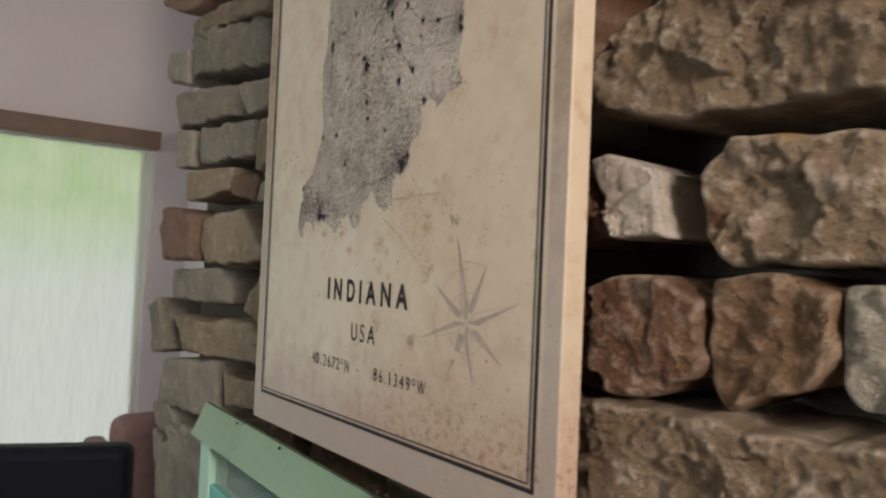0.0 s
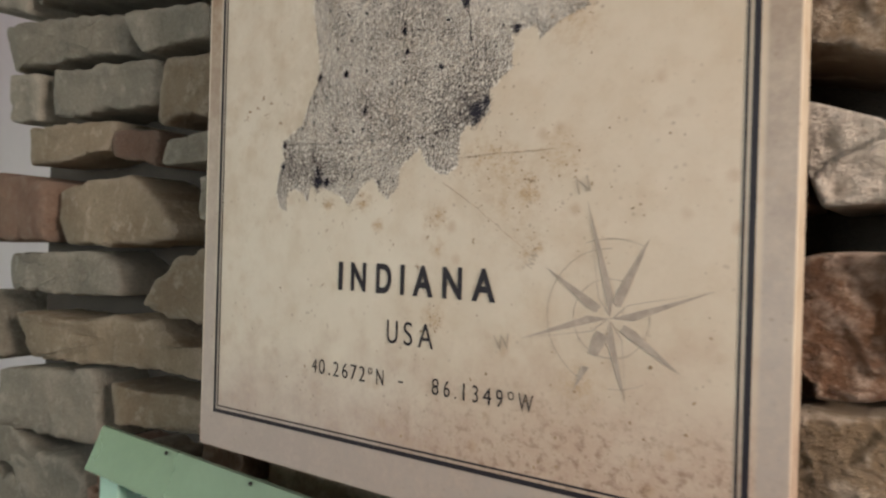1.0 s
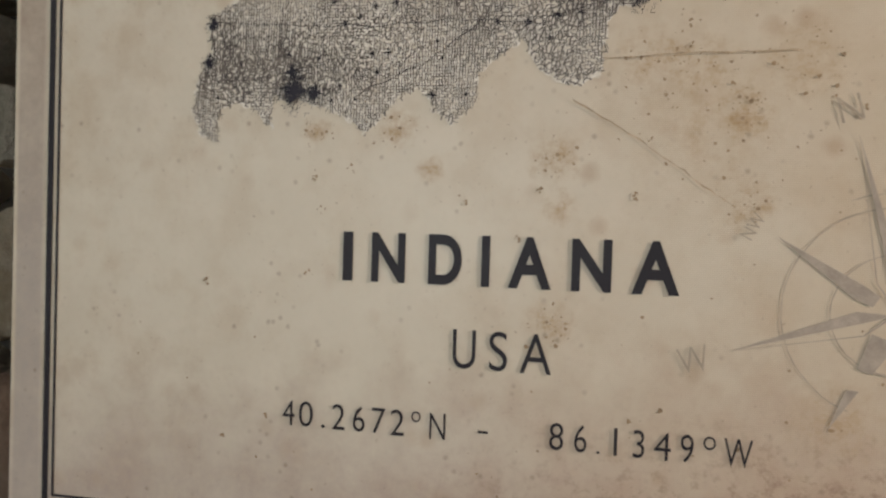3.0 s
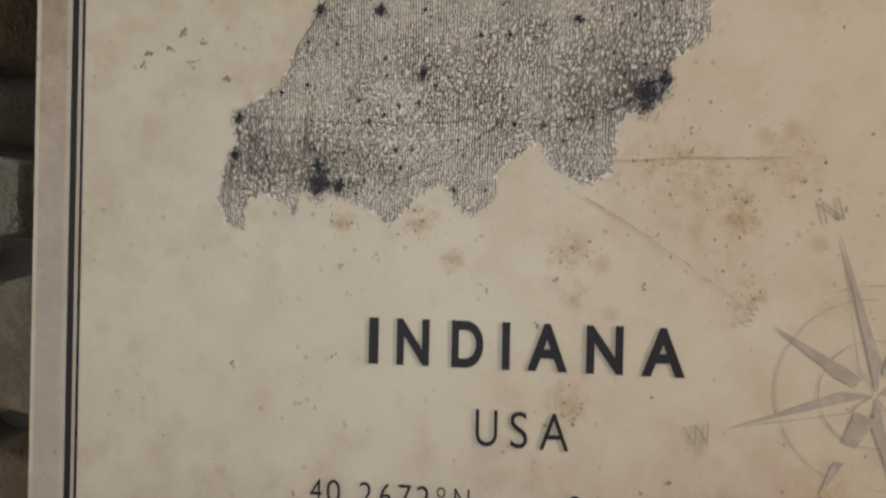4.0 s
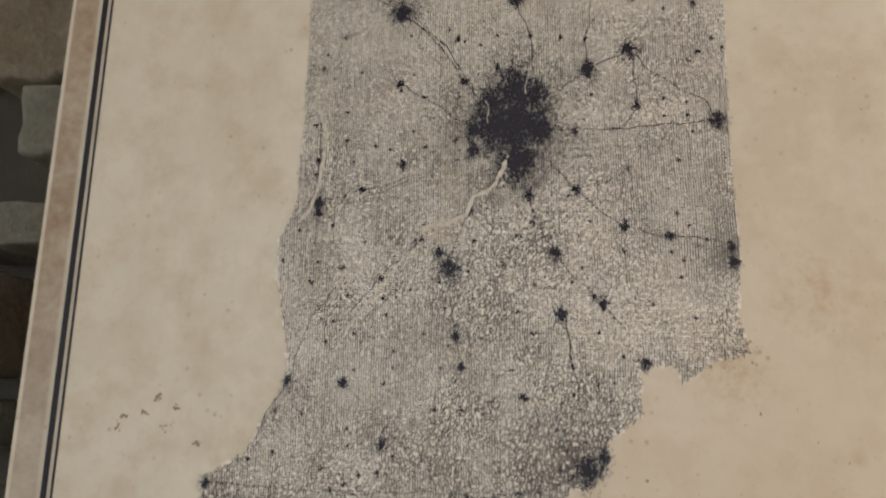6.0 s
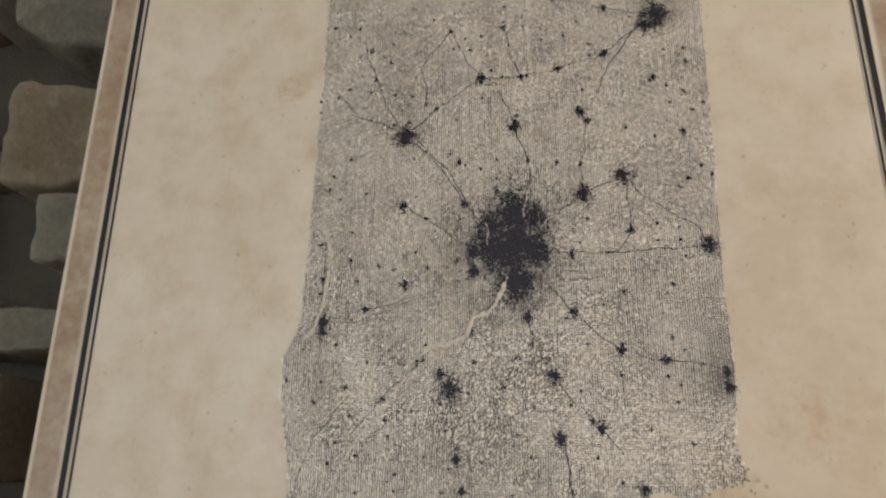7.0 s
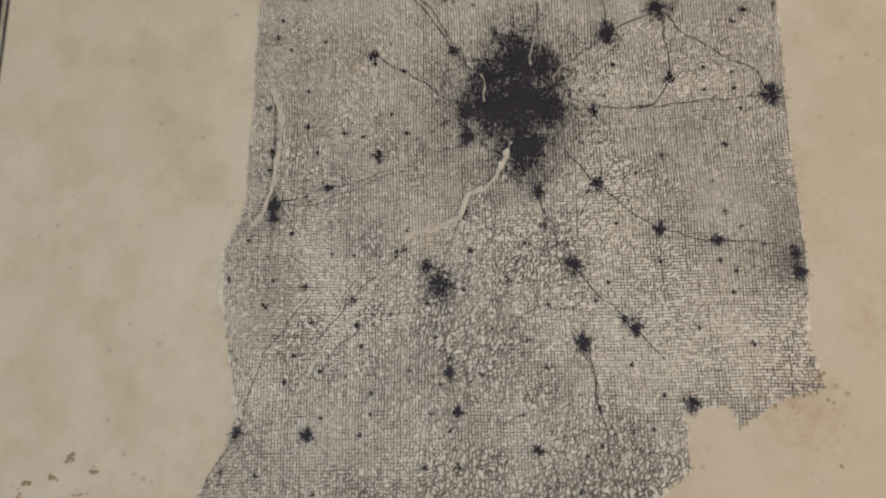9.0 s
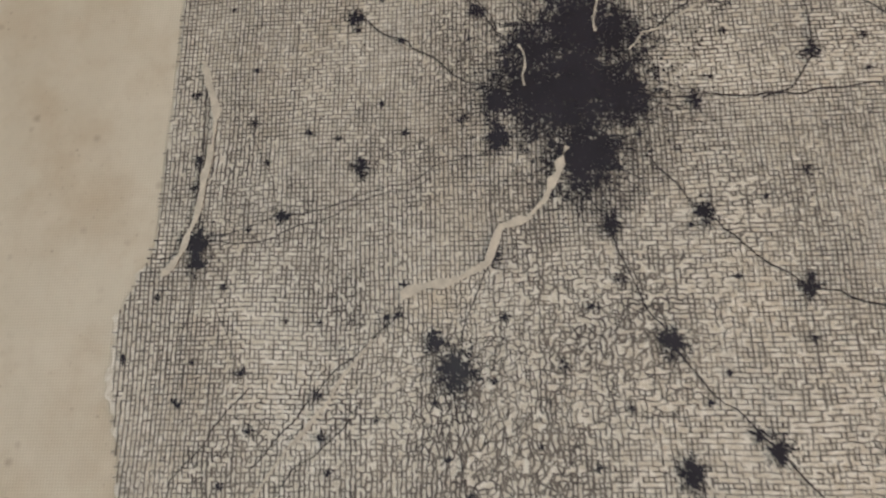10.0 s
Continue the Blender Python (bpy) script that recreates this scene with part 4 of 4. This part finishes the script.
ROADS_WEST = [
    [(-0.009, 1.747), (-0.021, 1.721), (-0.022, 1.696), (-0.019, 1.664), (-0.014, 1.644), (-0.015, 1.619)],
    [(-0.112, 1.754), (-0.082, 1.763), (-0.05, 1.77), (-0.007, 1.786)],
    [(-0.112, 1.754), (-0.09, 1.754), (-0.03, 1.775)],
    [(-0.113, 1.812), (-0.113, 1.785), (-0.112, 1.754), (-0.127, 1.749)],
    [(-0.091, 1.704), (-0.114, 1.677), (-0.126, 1.637), (-0.145, 1.606)],
    [(-0.041, 1.728), (-0.069, 1.702), (-0.089, 1.679)],
    [(-0.057, 1.694), (-0.067, 1.684), (-0.078, 1.674)],
    [(-0.091, 1.528), (-0.049, 1.548), (-0.015, 1.571), (0.02, 1.569), (0.062, 1.583)],
    [(-0.178, 1.573), (-0.136, 1.57), (-0.092, 1.568), (-0.039, 1.569), (0.004, 1.567)],
]
for i, r in enumerate(ROADS_NORTH + ROADS_EAST + ROADS_WEST):
    line_print("road_print", r, 0.00036 if r in ROADS_WEST else 0.0005, ROAD, -0.0004 - i * 0.000004, 0.0022)
lanes = NORTH[:14] + SOUTH[:14]
for i, (x, z) in enumerate(VILLAGES):
    near = sorted(lanes, key=lambda h: math.hypot(h[0] - x, h[1] - z))[0]
    if i % 2:
        line_print("road_print", [(x, z), near[:2]], 0.00028, STREET, -0.00036 - i * 0.0000008, 0.003)


def river(pts, width, strength=1.0):
    line_print("river_print", pts, width, PALE_PRINT, -0.0008, 0.0022, "pale printed river line", strength)


river([(0.0165, 1.785), (0.0127, 1.7745), (0.0085, 1.766), (0.0025, 1.7595), (-0.007, 1.756), (-0.012, 1.7436), (-0.0234, 1.7392), (-0.0404, 1.7339)], 0.0025, 1.3)
river([(-0.1147, 1.8246), (-0.1088, 1.8037), (-0.1095, 1.786), (-0.1139, 1.7629), (-0.1172, 1.7527), (-0.1244, 1.7428)], 0.0021, 1.3)
river([(0.034, 1.85), (0.031, 1.842), (0.028, 1.834), (0.029, 1.828)], 0.0007, 1.1)
river([(0.064, 1.836), (0.055, 1.83), (0.045, 1.827), (0.04, 1.82)], 0.0008, 1.1)
river([(0.001, 1.825), (0.004, 1.815), (0.003, 1.808)], 0.0007, 1.1)
river([(-0.0495, 1.72), (-0.06, 1.705), (-0.079, 1.683), (-0.0975, 1.655), (-0.104, 1.635)], 0.0011, 1.2)


def lettering(text, x0, x1, z0, z1, material, spacing=1.0, weight=0.0, turn=0.0, name="lettering", label=""):
    """A printed line of type, fitted to its width and cap height."""
    data = bpy.data.curves.new("type", "FONT")
    data.body, data.size, data.space_character, data.offset = text, 1.0, spacing, weight
    ob = new("type", data)
    bpy.context.view_layer.update()
    me = bpy.data.meshes.new_from_object(ob.evaluated_get(bpy.context.evaluated_depsgraph_get()))
    bpy.data.objects.remove(ob)
    bm = bmesh.new()
    bm.from_mesh(me)
    bpy.data.meshes.remove(me)
    xs, ys = [v.co.x for v in bm.verts], [v.co.y for v in bm.verts]
    a, b, c, d = min(xs), max(xs), min(ys), max(ys)
    cx, cz = (x0 + x1) / 2, (z0 + z1) / 2
    for v in bm.verts:
        u, w = ((v.co.x - a) / (b - a) - 0.5) * (x1 - x0), ((v.co.y - c) / (d - c) - 0.5) * (z1 - z0)
        v.co = Vector((cx + u * math.cos(turn) - w * math.sin(turn), -0.0007, cz + u * math.sin(turn) + w * math.cos(turn)))
    for f in bm.faces:
        f.normal_update()
        if f.normal.y > 0:
            f.normal_flip()
    part(name, bm, material, picture, label)


def type_line(text, z0, z1, spans, weight, label):
    """A line of type set letter by letter."""
    for ch, (a, b) in zip(text, spans):
        if ch == ".":
            lettering(ch, a, b, z0, z0 + (b - a), PRINT, label=label)
        elif ch == "\u00b0":
            lettering(ch, a, b, z1 - (b - a) * 1.15, z1, PRINT, weight=weight, label=label)
        else:
            lettering(ch, a, b, z0, z1, PRINT, weight=weight, label=label)


type_line("INDIANA", 1.427, 1.4542, [(-0.0935, -0.0878), (-0.0768, -0.0576), (-0.0445, -0.0261), (-0.0154, -0.0109), (-0.0010, 0.0216), (0.0319, 0.0521), (0.0621, 0.0854)], 0.03, "bold black printed letter")
type_line("USA", 1.3825, 1.4035, [(-0.0296, -0.0171), (-0.0097, 0.0000), (0.0067, 0.0232)], -0.004, "thin black printed letter")
type_line("40.2672\u00b0N", 1.343, 1.3572, [(-0.1275, -0.1203), (-0.1174, -0.1090), (-0.1038, -0.1016), (-0.0974, -0.0898), (-0.0850, -0.0781), (-0.0740, -0.0662), (-0.0631, -0.0554), (-0.0514, -0.0462), (-0.0411, -0.0323)], -0.006, "thin black printed figure")
type_line("86.1349\u00b0W", 1.3435, 1.3577, [(0.0235, 0.0307), (0.0363, 0.0426), (0.0477, 0.0493), (0.0562, 0.0579), (0.0658, 0.0713), (0.0760, 0.0842), (0.0888, 0.0950), (0.0995, 0.1054), (0.1092, 0.1226)], -0.006, "thin black printed figure")
lettering("-", -0.0145, -0.009, 1.3485, 1.3498, PRINT)


def compass():
    """An eight-pointed rose: four two-sided points, one side in outline, with single blades between them."""
    cx, cz = 0.1835, 1.4225
    reach = (0.087, 0.0642, 0.0763, 0.064, 0.061, 0.0618, 0.0757, 0.0664)
    lean = (13, 11.4, 16.4, 18.6, 12.6, 11.5, 18.3, 19.6)
    bm = bmesh.new()
    for k in range(8):
        a, r = radians(90 + 45 * k + lean[k]), reach[k]
        dx, dz = math.cos(a), math.sin(a)

        def at(u, w):
            return (cx + dx * u + dz * w, cz + dz * u - dx * w)

        if k % 2 == 0:
            flat([at(0, 0), at(0.0165, 0.0058), at(r, 0)], -0.0005, bm)
            flat([at(0.0165, -0.0062), at(0.0172, -0.0056), at(r, -0.0001), at(r, 0.0001)], -0.00052, bm)
            flat([at(0.002, -0.0004), at(0.0165, -0.0062), at(0.0168, -0.0057), at(0.003, 0.0002)], -0.00052, bm)
        elif k == 3:
            flat([at(0.012, -0.0062), at(0.03, -0.004), at(0.031, 0.003), at(0.013, 0.0055)], -0.00048, bm)
            flat([at(0.04, -0.0028), at(0.042, 0.0022), at(r, 0.0)], -0.00048, bm)
        else:
            flat([at(0.011, -0.003), at(0.02, -0.0044), at(r, 0.0), at(0.02, 0.003), at(0.011, 0.003)], -0.00048, bm)
    rose = part("compass_print", bm, FADED, picture, "faded brown printed compass rose")
    for r, first, last in ((0.029, 8, 50), (0.051, 12, 34), (0.058, 9, 16), (0.051, 36, 41)):
        pts = [(cx + r * math.cos(k * math.pi / 24), cz + r * math.sin(k * math.pi / 24)) for k in range(first, last)]
        line_print("compass_ring", pts, 0.0005, FAINT, -0.0004, 0.0005, owner=rose, uneven=1.3)


compass()
lettering("W", 0.086, 0.1005, 1.389, 1.402, FAINT, turn=radians(14), weight=-0.01)
lettering("NW", 0.112, 0.125, 1.4597, 1.4662, FAINT, turn=radians(60), weight=-0.01)
lettering("N", 0.1545, 0.1645, 1.514, 1.5265, FAINT, turn=radians(14), weight=-0.01)


CREASE = plain("crease_wear", (0.42, 0.335, 0.235), 0.65, 0, 0.7, 160, gloss=0.2)
line_print("crease", [(0.03, 1.526), (0.055, 1.511), (0.11, 1.472)], 0.0006, CREASE, -0.0007, 0.0014, "worn fold line", 1.4, picture)
line_print("crease", [(0.0436, 1.547), (0.09, 1.5485), (0.138, 1.548)], 0.0005, CREASE, -0.00075, 0.0008, "worn fold line", 1.4, picture)


# ---- the metal heater below the canvas ----
def heater():
    t = thing("heater", (0, 0.05, 0), "metal heater with sloping top and mesh grille, tinted by window light", "heater")
    part("top_hood", prism([(0.008, 1.211), (-0.016, 1.157), (-0.0145, 1.1562), (0.0105, 1.2085), (0.014, 1.2085), (0.014, 1.211)], -0.552, 0.552), GREEN_LIT_METAL, t, "sloping metal top with green reflection in its colour")
    for x in (-0.535, 0.485):
        part("post", box(x, x + 0.05, -0.004, 0.03, 0.0, 1.165, 0.003), WINDOW_LIT_METAL, t, "metal post with mint window light in its colour")
    part("rail", box(-0.485, 0.485, -0.002, 0.02, 1.055, 1.085, 0.003), CYAN_LIT_RAIL, t, "metal rail with turquoise light in its colour")
    part("front_panel", box(-0.485, 0.485, 0.004, 0.02, 0.06, 1.055, 0.002), GREEN_LIT_METAL, t)
    part("base", box(-0.535, 0.535, 0.031, 0.062, 0.0, 1.165), INSIDE, t, "dark teal back panel")
    bm = bmesh.new()
    step, w = 0.009, 0.00034
    z0, z1, n = 1.085, 1.165, int(0.97 / step)
    for k in range(-9, n + 1):
        for s in (1, -1):
            xa = -0.485 + k * step if s > 0 else -0.485 + (k + 9) * step
            a, b = Vector((xa, 0.008 + 0.001 * s, z0)), Vector((xa + s * 0.08, 0.008 + 0.001 * s, z1))
            if max(a.x, b.x) > 0.484:
                continue
            if min(a.x, b.x) < -0.485:
                (lo, hi) = (a, b) if a.x < b.x else (b, a)
                f = (-0.485 - lo.x) / (hi.x - lo.x)
                p = lo + (hi - lo) * f
                if a.x < b.x:
                    a = p
                else:
                    b = p
            d = (b - a).normalized()
            q = Vector((-d.z, 0, d.x)) * w
            e = Vector((0, w, 0))
            vs = [bm.verts.new(v) for v in (a + q - e, a - q - e, a - q + e, a + q + e, b + q - e, b - q - e, b - q + e, b + q + e)]
            for i in range(4):
                bm.faces.new((vs[i], vs[(i + 1) % 4], vs[4 + (i + 1) % 4], vs[4 + i]))
    part("mesh_grille", bm, WIRE, t, "diamond wire mesh grille")
    for x in (-0.39, -0.225):
        bm = bmesh.new()
        bmesh.ops.create_cone(bm, cap_ends=True, segments=12, radius1=0.0024, radius2=0.0018, depth=0.002, matrix=Matrix.Translation((x, 0.004, 1.2075)) @ Matrix.Rotation(radians(66), 4, "X"))
        part("screw", bm, STEEL, t, "small dark screw")


heater()


def sprig():
    t = thing("dried_sprig", (0.055, -0.002, 1.211), "small dark dried sprig lying on the heater top", "sprig")
    twig = random.Random(3)
    for k in range(5):
        a = radians(-20 + 55 * k)
        bm = bmesh.new()
        p, rings = Vector((0.055, -0.001, 1.2125)), []
        for i in range(6):
            rings.append([bm.verts.new(p + Vector((0, math.cos(b) * 0.0007, math.sin(b) * 0.0007))) for b in (0.5, 2.6, 4.7)])
            p = p + Vector((math.cos(a + i * 0.25) * 0.0042, twig.uniform(-0.0008, 0.0008), abs(math.sin(a + i * 0.25)) * 0.0026))
        for u, w in zip(rings, rings[1:]):
            for i in range(3):
                bm.faces.new((u[i], u[(i + 1) % 3], w[(i + 1) % 3], w[i]))
        part("stem", bm, TWIG, t)
        bm = bmesh.new()
        bmesh.ops.create_uvsphere(bm, u_segments=7, v_segments=5, radius=0.0022, matrix=Matrix.Translation(p) @ Matrix.Diagonal((1.5, 0.6, 1.0, 1)))
        part("bud", bm, TWIG, t)


TWIG = plain("dried_twig", (0.035, 0.028, 0.02), 0.9, 0, 0.4, 60)
sprig()


# ---- chairs in the alcove ----
def leather_chair():
    t = thing("office_chair", (-1.85, -0.2, 0), "black leather office chair with a rounded padded back", "chair")
    part("backrest", box(-1.72, -1.62, -0.5, 0.1, 0.5, 0.885, 0.035, seg=4), LEATHER, t)
    part("seat", box(-2.2, -1.68, -0.48, 0.08, 0.42, 0.52, 0.035, seg=4), LEATHER, t)
    bm = bmesh.new()
    bmesh.ops.create_cone(bm, cap_ends=True, segments=16, radius1=0.028, radius2=0.028, depth=0.36, matrix=Matrix.Translation((-1.94, -0.2, 0.25)))
    part("column", bm, STEEL, t)
    for k in range(5):
        a = 2 * math.pi * k / 5
        bm = box(0, 0.28, -0.025, 0.025, 0.05, 0.085, 0.008)
        bmesh.ops.transform(bm, matrix=Matrix.Translation((-1.94, -0.2, 0)) @ Matrix.Rotation(a, 4, "Z"), verts=bm.verts)
        leg = part("leg", bm, STEEL, t)
        bm = bmesh.new()
        bmesh.ops.create_uvsphere(bm, u_segments=12, v_segments=8, radius=0.027, matrix=Matrix.Translation((-1.94 + 0.26 * math.cos(a), -0.2 + 0.26 * math.sin(a), 0.027)))
        part("caster", bm, DARK, leg)
    t.location.y += 0.135
    t.rotation_euler = (0, 0, radians(-24))
    return t


leather_chair()


def armchair():
    t = thing("armchair", (-2.55, 0.36, 0), "brown upholstered armchair beside the window", "armchair")
    part("seat", box(-2.86, -2.36, 0.3, 0.58, 0.12, 0.44, 0.04, seg=3), FABRIC, t)
    part("backrest", box(-2.37, -2.2, 0.22, 0.67, 0.12, 0.81, 0.06, seg=4), FABRIC, t)
    for y in (0.22, 0.57):
        part("armrest", box(-2.88, -2.36, y, y + 0.1, 0.12, 0.6, 0.035, seg=4), FABRIC, t)
    for x in (-2.85, -2.28):
        for y in (0.25, 0.58):
            part("leg", box(x, x + 0.05, y, y + 0.05, 0, 0.13, 0.006), WOOD, t)
    return t


armchair()
